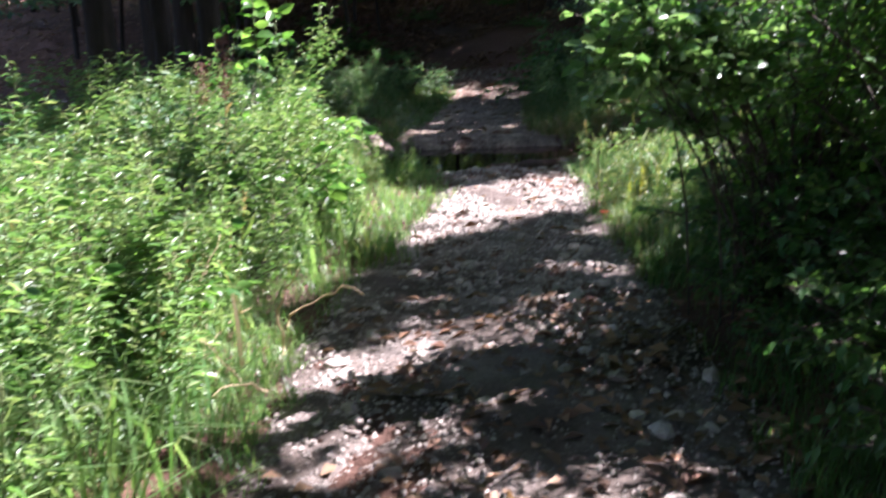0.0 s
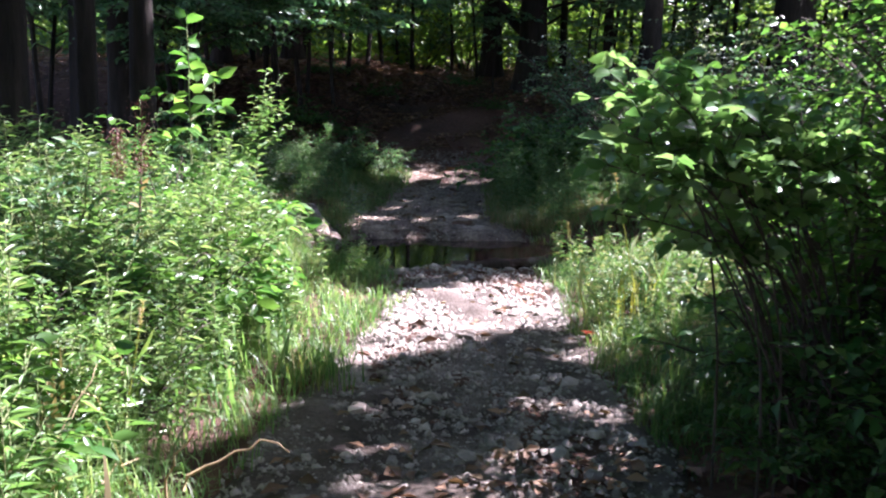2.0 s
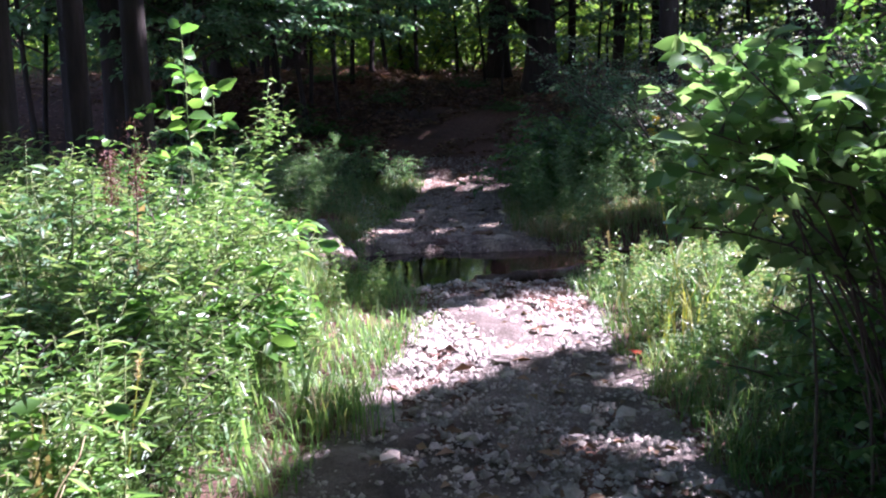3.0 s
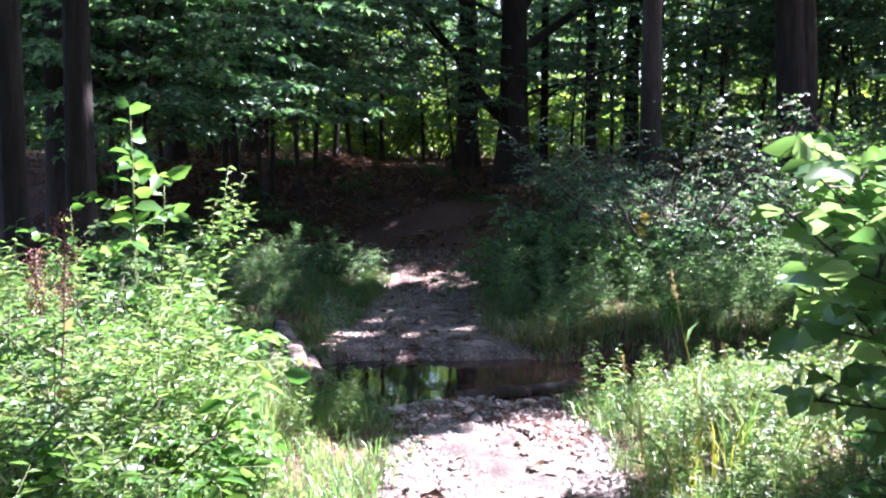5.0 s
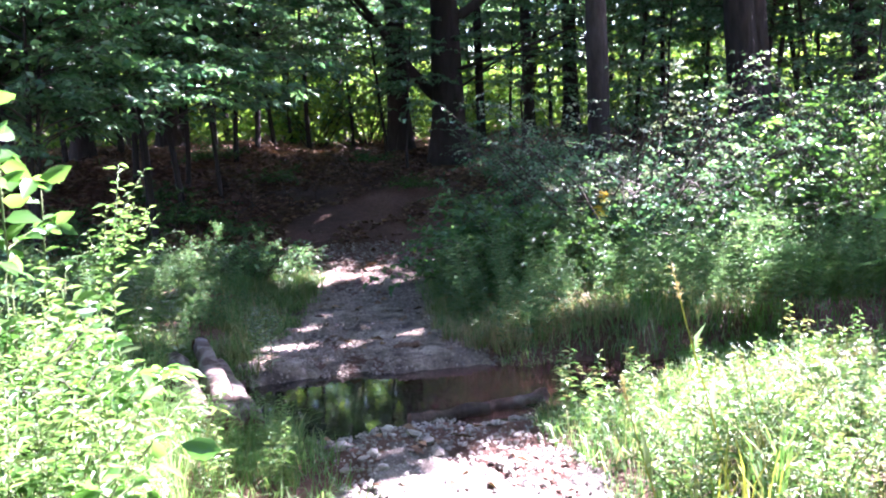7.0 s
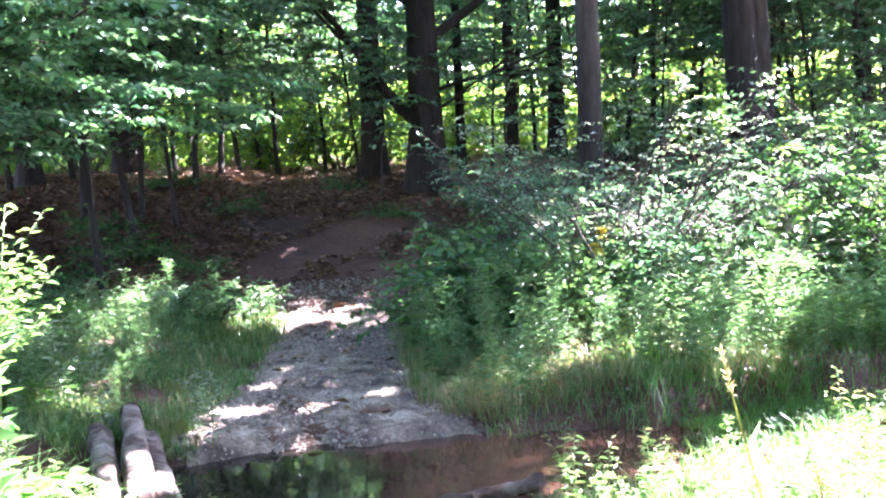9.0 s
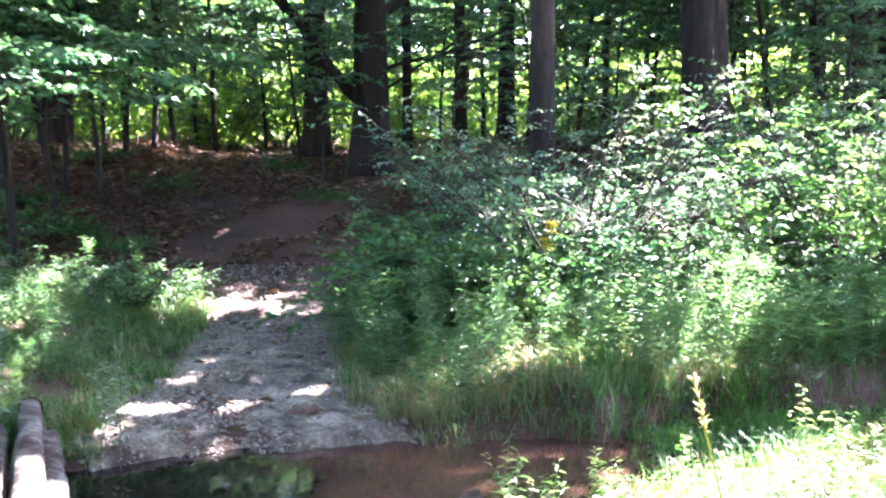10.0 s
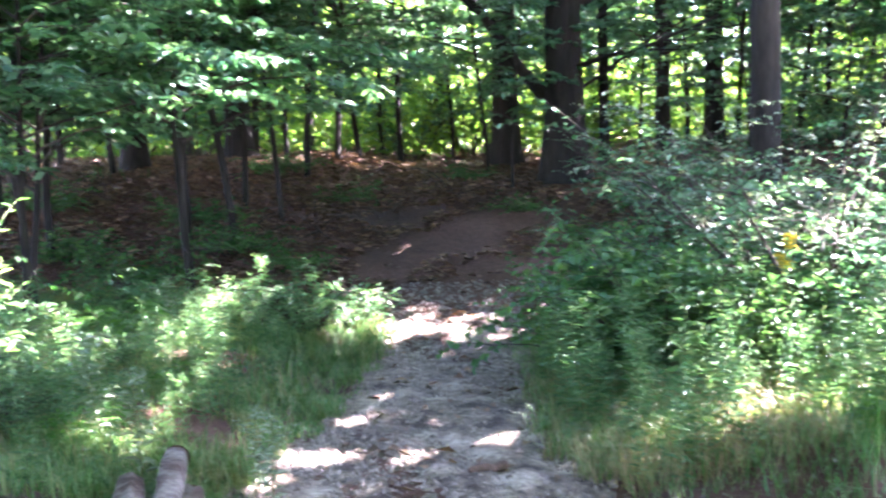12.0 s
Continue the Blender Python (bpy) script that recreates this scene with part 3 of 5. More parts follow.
def tall_tree(x, y, r, height, seed, label, mat=None, lean=(0, 0), crown_r=3.2, crown_lo=5.5, n_leaf=2600, limbs=7, group="", low_limbs=()):
    rng = np.random.default_rng(seed)
    mat = mat or M_BARK
    z0 = float(land(x, y))
    ob = thing("tree", Matrix.Translation((x, y, z0 - 0.05)), label, "tree", group)
    k = 14
    t = np.linspace(0, 1, k)
    p = np.stack([lean[0] * t * height + 0.05 * np.cumsum(rng.normal(size=k)) * t, lean[1] * t * height + 0.05 * np.cumsum(rng.normal(size=k)) * t, t * height], 1)
    # finer rings near the ground for the root flare
    zz = np.concatenate([np.array([0, 0.12, 0.3, 0.6]), t[1:] * height])
    pp = np.stack([np.interp(zz, t * height, p[:, 0]), np.interp(zz, t * height, p[:, 1]), zz], 1)
    rr = r * (1 - 0.8 * zz / height) * (1 + 0.7 * np.exp(-zz / (r * 1.8)))
    part("trunk", tube(pp, rr, 14, 0.05, rng), mat, ob, smooth=True)
    for i in range(limbs):
        s = 0.32 + 0.62 * (i + rng.uniform()) / limbs
        b0 = np.array([np.interp(s, t, p[:, j]) for j in range(3)])
        q = branch_path(b0, i * 2.4 + rng.normal() * 0.4, 0.6, crown_r * rng.uniform(0.7, 1.1), -0.3, 7, rng, 0.1)
        part("limb", tube(q, np.linspace(r * 0.4 * (1 - 0.6 * s), 0.012, 7), 6), mat, ob, smooth=True)
    for az, h, rise, ln, rr0 in low_limbs:
        b0 = np.array([np.interp(h / height, t, p[:, j]) for j in range(3)])
        q = branch_path(b0, az, rise, ln, 0.25, 9, rng, 0.07)
        sub = [tube(q, np.linspace(rr0, 0.012, 9), 7)]
        for j in range(4):
            c0, _ = along(q, np.array([0.35 + 0.15 * j]))
            sub.append(tube(branch_path(c0[0], az + (0.7 if j % 2 else -0.7), rise - 0.2, ln * 0.4, 0.3, 6, rng, 0.12), np.linspace(rr0 * 0.4, 0.006, 6), 5))
        part("limb", join(sub), mat, ob, smooth=True)
    # crown: leaves in clumps, none where the canopy is broken
    n_cl = max(30, n_leaf // 45)
    c = rng.normal(size=(n_cl, 3))
    c = unit(c) * rng.uniform(0.45, 1.0, (n_cl, 1)) ** 0.5
    mid = (crown_lo + height) / 2
    c = c * np.array([crown_r, crown_r, (height - crown_lo) / 2 + 0.6]) + np.array([p[-1, 0] * 0.6, p[-1, 1] * 0.6, mid])
    per = n_leaf // n_cl
    q = np.repeat(c, per, 0) + rng.normal(size=(n_cl * per, 3)) * np.array([0.48, 0.48, 0.25])
    world_q = q + np.array([x, y, z0])
    q = q[~lit_below(world_q)]
    if len(q) < 20:
        q = c[:20] + np.array([0, 0, 2.0])
    n = len(q)
    ax = unit(rng.normal(size=(n, 3)) * np.array([1, 1, 0.35]))
    part("crown", leaves(q, ax, unit(np.array([[0, 0, 1.0]]) + rng.normal(size=(n, 3)) * 0.4), 0.30 * rng.uniform(0.7, 1.2, n), 0.2, 0.2, 0.15, False), M_CANOPY, ob)
    return ob


DARK = "tall dark-barked woodland tree with a leafy crown"
tall_tree(1.33, 17.0, 0.205, 15, 1, "thick dark-barked tree forking low, with bare spreading limbs", n_leaf=2800,
          low_limbs=((0.35, 1.75, 0.6, 3.2, 0.075), (0.2, 2.2, 0.85, 2.8, 0.06), (2.9, 0.75, 0.85, 2.6, 0.085), (-0.6, 1.2, 0.15, 1.8, 0.03), (3.3, 2.2, 0.35, 1.6, 0.035), (2.8, 2.6, 0.5, 2.0, 0.04), (0.0, 2.6, 0.35, 2.2, 0.035), (1.0, 1.5, 0.3, 1.5, 0.022), (-0.2, 0.9, 0.5, 1.3, 0.02)))
tall_tree(0.82, 18.5, 0.16, 14, 2, DARK, n_leaf=2800)
tall_tree(1.92, 18.0, 0.065, 11, 3, "slim dark tree beside a thick forked trunk", crown_r=2.0, n_leaf=900)
tall_tree(2.50, 13.8, 0.125, 13, 4, "straight grey-brown trunk rising out of the thicket", M_BARK_GREY, lean=(-0.012, 0), n_leaf=3000)
tall_tree(4.66, 15.2, 0.20, 15, 5, "big leaning double-stemmed tree behind the thicket", M_BARK, lean=(-0.05, 0.0), n_leaf=3000)
tall_tree(4.88, 15.3, 0.14, 14, 6, "second brown stem pressed against a bigger leaning trunk", M_BARK_GREY, lean=(-0.045, 0.0))
tall_tree(7.35, 17.6, 0.12, 13, 7, DARK, lean=(-0.05, 0), n_leaf=3600)
tall_tree(7.75, 17.2, 0.18, 14, 8, DARK, lean=(-0.06, 0), n_leaf=3600)
tall_tree(8.45, 17.8, 0.16, 14, 9, DARK, lean=(0.01, 0))
tall_tree(2.73, 18.6, 0.085, 12, 10, DARK, crown_r=2.4)
tall_tree(3.45, 19.0, 0.12, 13, 12, DARK, n_leaf=3600)
tall_tree(0.05, 24.0, 0.13, 14, 13, DARK)
tall_tree(-2.55, 19.2, 0.15, 14, 14, DARK)
tall_tree(-2.60, 10.2, 0.115, 13, 15, "slim dark trunk behind the weeds", M_BARK, crown_r=2.8, n_leaf=3000)
tall_tree(-3.75, 12.0, 0.11, 14, 16, DARK, n_leaf=3600)
tall_tree(-3.7, 13.2, 0.14, 14, 18, DARK, n_leaf=3600)
tall_tree(-3.02, 10.0, 0.10, 13, 41, DARK, crown_r=3.0, n_leaf=2600)
tall_tree(-3.3, 9.1, 0.14, 13, 19, DARK, crown_r=3.0)
# from here to seed 40: unseen trees, added so their crowns shade the near ground
tall_tree(6.8, 7.6, 0.17, 13, 20, DARK, crown_r=3.4, crown_lo=3.6, n_leaf=5200)
tall_tree(4.6, 3.2, 0.15, 12, 21, DARK, crown_r=3.4, crown_lo=3.0, n_leaf=5600)
tall_tree(9.8, 12.4, 0.19, 14, 22, DARK, crown_r=3.6, crown_lo=4.0, n_leaf=5200)
tall_tree(5.8, -1.5, 0.17, 13, 23, DARK, n_leaf=4600)
tall_tree(2.6, -0.6, 0.12, 11, 24, DARK, crown_r=3.0, crown_lo=3.4, n_leaf=4600)
tall_tree(-2.9, 0.4, 0.15, 12, 26, DARK, crown_r=3.2, crown_lo=4.2, n_leaf=5200)
tall_tree(1.3, -3.0, 0.15, 12, 27, DARK, crown_r=3.4, crown_lo=4.0, n_leaf=5200)
tall_tree(-4.4, 4.2, 0.15, 12, 28, DARK, crown_r=3.0, crown_lo=4.6, n_leaf=4200)
tall_tree(3.9, 0.9, 0.13, 11, 29, DARK, crown_r=3.2, crown_lo=3.4, n_leaf=5200)
tall_tree(6.6, 13.2, 0.12, 12, 25, DARK, crown_r=3.0, crown_lo=4.4, n_leaf=4600)
# extra low, dense crowns out of view, only to block sky light
tall_tree(2.4, 0.5, 0.10, 9, 31, DARK, crown_r=2.6, crown_lo=2.9, n_leaf=5200)
tall_tree(-2.1, -1.3, 0.11, 10, 32, DARK, crown_r=2.8, crown_lo=3.2, n_leaf=5200)
tall_tree(0.9, -2.0, 0.10, 9, 33, DARK, crown_r=2.8, crown_lo=3.0, n_leaf=5200)
tall_tree(3.6, 2.2, 0.10, 10, 34, DARK, crown_r=2.6, crown_lo=2.8, n_leaf=5200)
tall_tree(4.6, 6.8, 0.14, 10, 35, DARK, crown_r=3.2, crown_lo=3.2, n_leaf=6500)
tall_tree(2.9, 1.6, 0.10, 9, 36, DARK, crown_r=3.0, crown_lo=2.6, n_leaf=9000)
tall_tree(1.9, -1.6, 0.11, 9, 37, DARK, crown_r=3.2, crown_lo=2.6, n_leaf=9000)
tall_tree(-1.6, -2.6, 0.10, 9, 38, DARK, crown_r=3.2, crown_lo=2.4, n_leaf=9000)
tall_tree(-3.2, -0.9, 0.11, 9, 39, DARK, crown_r=3.0, crown_lo=2.6, n_leaf=7000)
tall_tree(5.2, 1.2, 0.12, 10, 40, DARK, crown_r=3.2, crown_lo=2.4, n_leaf=9000)
rng = np.random.default_rng(77)
spot, tries = [], 0
while len(spot) < 46 and tries < 4000:
    tries += 1
    x, y = rng.uniform(-17, 26), rng.uniform(15, 44)
    if 15 < y < 19.5 and -3 < x < 9:
        continue
    if 0.3 < x < 4.2 and y < 27:
        continue
    if all((x - a) ** 2 + (y - b) ** 2 > 6.5 for a, b in spot):
        spot.append((x, y))
for i, (x, y) in enumerate(spot):
    tall_tree(x, y, rng.uniform(0.07, 0.19), rng.uniform(12, 15), 100 + i, DARK, crown_r=3.3, n_leaf=2200 if y < 30 else 700, limbs=5, group="woodland trees")
for i, (x, y) in enumerate(((-6.5, 2), (-8, 6.5), (-7.5, 11), (-5, -4), (1, -8), (9, 3), (-9, -1), (10, -5))):
    tall_tree(x, y, rng.uniform(0.12, 0.19), 13.5, 200 + i, DARK, n_leaf=2200, limbs=5, group="woodland trees")


# ---- young trees of the understory ----
def sapling_thing(seed, height, reach, leaf, lowest, mat, label, n_branch=16, **k):
    tr, br, fo = understory_tree(seed, height, reach, leaf, lowest, None, n_branch, **k)
    ob = thing("sapling", pose(0, 0, -50), label, "sapling", "understory saplings")
    part("trunk", tr, M_BARK, ob, smooth=True)
    part("branchwork", br, M_TWIG, ob)
    part("foliage", fo, mat, ob)
    return ob


SAP = "young broad-leaved tree with level sprays of green leaves"
sap_a = sapling_thing(301, 4.6, 1.9, 0.12, 0.22, M_COOL, SAP, 18, fine=False)
sap_b = sapling_thing(302, 3.6, 1.6, 0.11, 0.28, M_COOL, SAP, 15, fine=False)
sap_c = sapling_thing(303, 5.2, 2.1, 0.15, 0.20, M_FAR_LIT, "young tree with leaves coloured a sunlit yellow-green", 18, fine=False, per=6, twiggy=False)
sap_d = sapling_thing(304, 3.2, 1.5, 0.14, 0.15, M_FAR_LIT, "young tree with leaves coloured a sunlit yellow-green", 14, fine=False, per=6, twiggy=False)
sap_e = sapling_thing(305, 5.0, 2.5, 0.125, 0.26, M_COOL, "leafy young tree spreading over the litter bank", 30, fine=False, per=12)
sap_g = sapling_thing(306, 4.4, 2.2, 0.115, 0.30, M_SPRAY, "leafy young tree reaching low sunlit sprays over the path", 26, per=12)
sap_g.matrix_world = at(-2.0, 14.1, 200)
many(sap_g, [(-2.9, 13.0, 60, 0.9), (-3.4, 14.9, 300, 1.0), (-4.4, 12.6, 120, 1.0)], "understory saplings")
sap_e.matrix_world = at(-2.5, 16.0, 40)
# the last eight stand out of view, added to block low sky light
many(sap_e, [(-1.4, 16.9, 140, 0.9), (-4.1, 15.6, 250, 1.05), (-5.8, 15.0, 20, 1.0), (-3.0, 18.0, 300, 1.1), (-7.2, 17.0, 100, 1.1), (-0.5, 19.6, 200, 1.0), (5.6, 17.0, 60, 0.9), (8.8, 16.0, 160, 1.0), (-2.2, 14.9, 10, 0.8), (-3.4, 14.4, 330, 0.85), (-4.8, 13.9, 80, 0.9), (-3.0, 13.4, 150, 0.75), (-1.5, 15.7, 250, 0.7), (-1.2, 18.2, 60, 1.0), (-2.4, 19.6, 20, 1.1), (-4.6, 18.6, 190, 1.1), (-6.2, 16.2, 240, 1.0), (3.2, 21.0, 70, 1.0), (5.0, 19.4, 10, 1.1), (6.6, 18.8, 100, 1.1), (10.4, 18.4, 0, 1.2), (11.5, 16.5, 40, 1.1), (-8.8, 15.5, 10, 1.1), (6.9, 15.9, 200, 0.9), (4.2, 20.6, 30, 1.0), (5.8, 18.3, 130, 0.95), (7.4, 19.7, 230, 1.1), (9.3, 17.5, 330, 1.0), (6.4, 21.6, 60, 1.2), (8.5, 21.3, 160, 1.1), (11.0, 19.8, 260, 1.2), (10.2, 22.0, 0, 1.2), (12.6, 18.0, 90, 1.1), (-1.9, 21.4, 10, 1.2), (-5.6, 21.0, 70, 1.2), (1.0, 22.6, 170, 0.9), (0.55, 17.6, 310, 0.6), (2.3, 17.9, 30, 0.6), (0.9, -4.5, 0, 1.0), (-1.8, -4.2, 90, 1.0), (3.4, -3.2, 30, 1.0), (-4.2, -2.6, 200, 1.0), (5.0, -1.2, 120, 0.9), (5.6, 2.6, 40, 0.8), (-5.4, 0.4, 300, 0.9), (-5.2, 3.0, 10, 0.8)], "understory saplings")
# more added screens against side light, nearly all out of view
many(sap_e, [(-4.9, 1.6, 70, 0.7), (-5.6, 5.2, 160, 0.8), (-5.9, 7.8, 220, 0.8), (-5.2, 9.4, 20, 0.8), (-4.6, -1.0, 100, 0.8), (6.2, 4.6, 0, 0.8), (6.6, 0.6, 60, 0.9), (3.9, -1.0, 210, 0.8), (2.2, -3.6, 140, 0.9), (-0.4, -5.6, 250, 0.9)], "understory saplings")
sap_a.matrix_world, sap_b.matrix_world = at(-1.9, 15.4, 40), at(-4.4, 16.9, 200)
sap_c.matrix_world, sap_d.matrix_world = at(-3.0, 27.5, 10), at(2.6, 26.5, 100)
# the low leafy screen that hangs over the litter bank
many(sap_a, [(-1.9, 16.0, 130, 0.85), (-5.4, 14.6, 300, 1.0), (-3.6, 17.4, 75, 1.0), (-1.0, 19.0, 10, 1.0), (-6.8, 17.0, 60, 1.1), (4.0, 17.6, 170, 0.9), (6.0, 16.2, 20, 0.9), (3.4, 20.2, 90, 0.9), (9.6, 15.6, 250, 1.0)], "understory saplings")
many(sap_b, [(-1.7, 17.6, 20, 1.0), (-2.6, 18.8, 80, 1.1), (-4.0, 14.9, 110, 1.0), (-5.0, 18.0, 10, 1.2), (5.4, 18.6, 30, 1.2), (5.9, 14.8, 80, 0.8), (0.2, 20.8, 220, 1.0), (7.2, 15.4, 260, 1.0), (9.6, 18.0, 0, 1.2), (0.75, 16.7, 40, 0.6), (2.2, 16.5, 140, 0.6), (3.1, 16.2, 250, 0.65), (3.9, 16.0, 20, 0.7), (6.2, 15.6, 300, 0.9)], "understory saplings")
# beyond 23 m the sun-coloured saplings, nearer the dull green ones
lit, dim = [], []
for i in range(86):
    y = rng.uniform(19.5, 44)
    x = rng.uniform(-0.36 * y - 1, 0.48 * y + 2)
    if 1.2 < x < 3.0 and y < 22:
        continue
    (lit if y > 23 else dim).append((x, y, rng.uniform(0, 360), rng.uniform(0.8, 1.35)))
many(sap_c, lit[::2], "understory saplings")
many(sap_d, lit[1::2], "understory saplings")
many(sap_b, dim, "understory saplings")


# low bushes that close the view between the trunks
low_a, low_f = shrub(331, 1.9, 1.3, 0.115, stems=16, twigs=9, per_twig=7, aspect=0.55, fine=False, twiggy=False)
low = thing("undergrowth_bush", at(-1.5, 23.5), "low undergrowth bush with leaves coloured a sunlit yellow-green", "bush", "undergrowth bushes")
part("branchwork", low_a, M_TWIG, low)
part("foliage", low_f, M_FAR_LIT, low)
row = []
for i in range(46):
    y = rng.uniform(21.5, 40)
    row.append((rng.uniform(-0.36 * y - 1, 0.5 * y + 2), y, rng.uniform(0, 360), rng.uniform(0.7, 1.4)))
many(low, row, "undergrowth bushes")
# the same bush again, its shade put into a duller green
low2 = thing("undergrowth_bush", at(-3.2, 19.8), "low undergrowth bush with leaves coloured a dull, shaded green", "bush", "undergrowth bushes")
part("branchwork", low_a, M_TWIG, low2)
part("foliage", low_f, M_COOL, low2)
many(low2, [(-0.4, 21.2, 40, 0.8), (-5.2, 20.4, 100, 1.0), (4.6, 18.2, 20, 0.6), (3.8, 17.0, 200, 0.5), (6.4, 17.2, 80, 0.7), (8.2, 19.2, 10, 1.0), (5.6, 20.6, 300, 1.0), (2.2, 22.0, 60, 0.6), (10.2, 20.2, 60, 1.1), (-7.4, 18.6, 10, 1.0)], "undergrowth bushes")


def far_woods():
    """The leafy edge far behind the trunks, in the sunlit leaf colour."""
    r = np.random.default_rng(9)
    n_cl = 4200
    c = np.stack([r.uniform(-45, 60, n_cl), r.uniform(46, 64, n_cl), 17 * r.uniform(0.03, 1, n_cl) ** 1.4], 1)
    q = np.repeat(c, 26, 0) + r.normal(size=(n_cl * 26, 3)) * np.array([0.7, 0.7, 0.5])
    n = len(q)
    v = leaves(q, r.normal(size=(n, 3)) * np.array([1, 1, 0.5]), unit(np.array([[0, 0, 1.0]]) + r.normal(size=(n, 3)) * 0.6), 0.42, 0.3, 0.2, 0.15, False)
    ob = new("far_woods", to_mesh("far_woods", v[0], v[1], M_FAR_LIT))
    tagged(ob, "distant foliage behind the wood, coloured a sunlit yellow-green", "foliage", kind="stuff")


far_woods()


# ---- bushes ----
def bush(name, seed, height, radius, leaf, m, label, mat, twig=None, **k):
    st, fo = shrub(seed, height, radius, leaf, **k)
    ob = thing(name, m, label, "bush")
    part("branchwork", st, twig or M_TWIG, ob)
    part("foliage", fo, mat, ob)
    return ob


# the tall leafy bush beside the gravel path
BIG = "tall dense bush with oval bright green leaves"
b1 = bush("bush", 401, 2.3, 1.0, 0.05, at(2.55, 5.0), BIG, M_BRIGHT, stems=32, twigs=20, per_twig=14, aspect=0.55, upright=1.35, fine=False)
b2 = bush("bush", 402, 2.1, 0.9, 0.047, at(2.1, 3.9, 50), BIG, M_BRIGHT, stems=30, twigs=20, per_twig=14, aspect=0.55, upright=1.35, fine=False)
many(b1, [(3.3, 5.5, 120, 1.05), (2.75, 2.8, 200, 1.0), (3.6, 4.4, 15, 1.1)], "bushes beside the gravel path")
many(b2, [(2.75, 1.9, 90, 1.1), (3.0, 5.0, 160, 1.1), (2.6, 4.4, 260, 1.1), (2.6, 3.3, 220, 1.1), (2.8, 0.9, 30, 1.1), (2.5, 5.75, 80, 0.85)], "bushes beside the gravel path")
# the dark shrub green stands in for deep shade under the bush
skirt = bush("bush", 404, 0.8, 0.5, 0.06, at(1.85, 5.0, 10), "low undergrowth at the foot of a tall bush, in a shade-darkened green", M_LEAF, stems=18, twigs=9, per_twig=10, aspect=0.5, upright=1.0)
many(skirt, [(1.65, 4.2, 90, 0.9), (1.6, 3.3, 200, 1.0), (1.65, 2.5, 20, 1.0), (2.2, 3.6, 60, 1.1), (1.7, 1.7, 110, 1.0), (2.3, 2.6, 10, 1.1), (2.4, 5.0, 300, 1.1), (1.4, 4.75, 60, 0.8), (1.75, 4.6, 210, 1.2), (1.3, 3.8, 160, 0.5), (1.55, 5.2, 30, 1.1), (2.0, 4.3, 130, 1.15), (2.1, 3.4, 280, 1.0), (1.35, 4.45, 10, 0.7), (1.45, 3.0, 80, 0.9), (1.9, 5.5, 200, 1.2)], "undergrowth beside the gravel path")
SHRUB = "leafy shrub with broad pale shining leaves at the path's edge"


def arching_shrub(base, mid, size, stems, twigs, per, leaf, seed):
    """Bare stems that bow out of one foot into a dense leafy head."""
    rng = np.random.default_rng(seed)
    ob = thing("shrub", at(*base), SHRUB, "bush")
    z0 = float(land(*base))
    head = np.array([mid[0] - base[0], mid[1] - base[1], mid[2] - z0])
    lv, st = [], []
    t = np.linspace(0, 1, 9)[:, None]
    for i in range(stems):
        p0 = np.array([rng.normal() * 0.12, rng.normal() * 0.12, 0])
        d = unit(rng.normal(size=3)) * rng.uniform(0.3, 1.0) ** 0.5
        end = head + d * np.array(size)
        bow = np.array([head[0] * 0.2, head[1] * 0.3, head[2] * 0.75]) + rng.normal(size=3) * 0.12
        p = (1 - t) ** 2 * p0 + 2 * t * (1 - t) * bow + t ** 2 * end
        p = p + rng.normal(size=p.shape) * 0.008 * t
        part("stem", tube(p, np.linspace(0.006, 0.002, 9), 5), M_TWIG, ob, smooth=True)
        lv.append(twig_leaves(p[6:], per, leaf, rng, 1.0, 0.5, 0.2, 0.6))
        for j in range(twigs):
            b0, _ = along(p, np.array([0.74 + 0.26 * (j + rng.uniform()) / twigs]))
            tw = branch_path(b0[0], rng.uniform(0, 6.28), rng.uniform(0.0, 1.1), rng.uniform(0.08, 0.17), -0.3, 5, rng, 0.15)
            st.append(tube(tw[::2], np.linspace(0.003, 0.0012, 3), 3))
            lv.append(twig_leaves(tw, per, leaf, rng, 0.9, 0.45, 0.15, 0.6))
    part("twig_work", join(st), M_TWIG, ob)
    part("foliage", foliage(lv, fine=2), M_SHINY, ob)
    return ob


arching_shrub((1.2, 4.5), (0.50, 4.27, 1.30), (0.24, 0.24, 0.30), 12, 7, 7, 0.074, 403)
arching_shrub((1.4, 4.65), (0.88, 4.45, 1.18), (0.3, 0.27, 0.38), 13, 7, 7, 0.074, 407)
b4 = bush("shrub", 405, 1.5, 0.45, 0.052, at(1.5, 4.95) @ pose(0, 0, 0, 0, -6, 0), SHRUB, M_BRIGHT, stems=24, twigs=10, per_twig=9, aspect=0.62, upright=1.5, low=0.38, fine=2)
b5 = bush("shrub", 406, 1.35, 0.45, 0.052, at(2.3, 4.2, 40) @ pose(0, 0, 0, 0, -6, 0), SHRUB, M_BRIGHT, stems=20, twigs=9, per_twig=9, aspect=0.6, upright=1.48, low=0.5, fine=2)

# thicket beyond the stream
TH = "tangled thicket shrub with small grey-green leaves"
t1 = bush("thicket_shrub", 411, 1.85, 1.15, 0.055, at(2.2, 12.0), TH, M_COOL, stems=24, twigs=13, per_twig=11, aspect=0.5, fine=False)
t2 = bush("thicket_shrub", 412, 1.12, 1.05, 0.055, at(3.2, 12.05, 60), TH, M_WEED, stems=22, twigs=13, per_twig=11, aspect=0.45, fine=False)
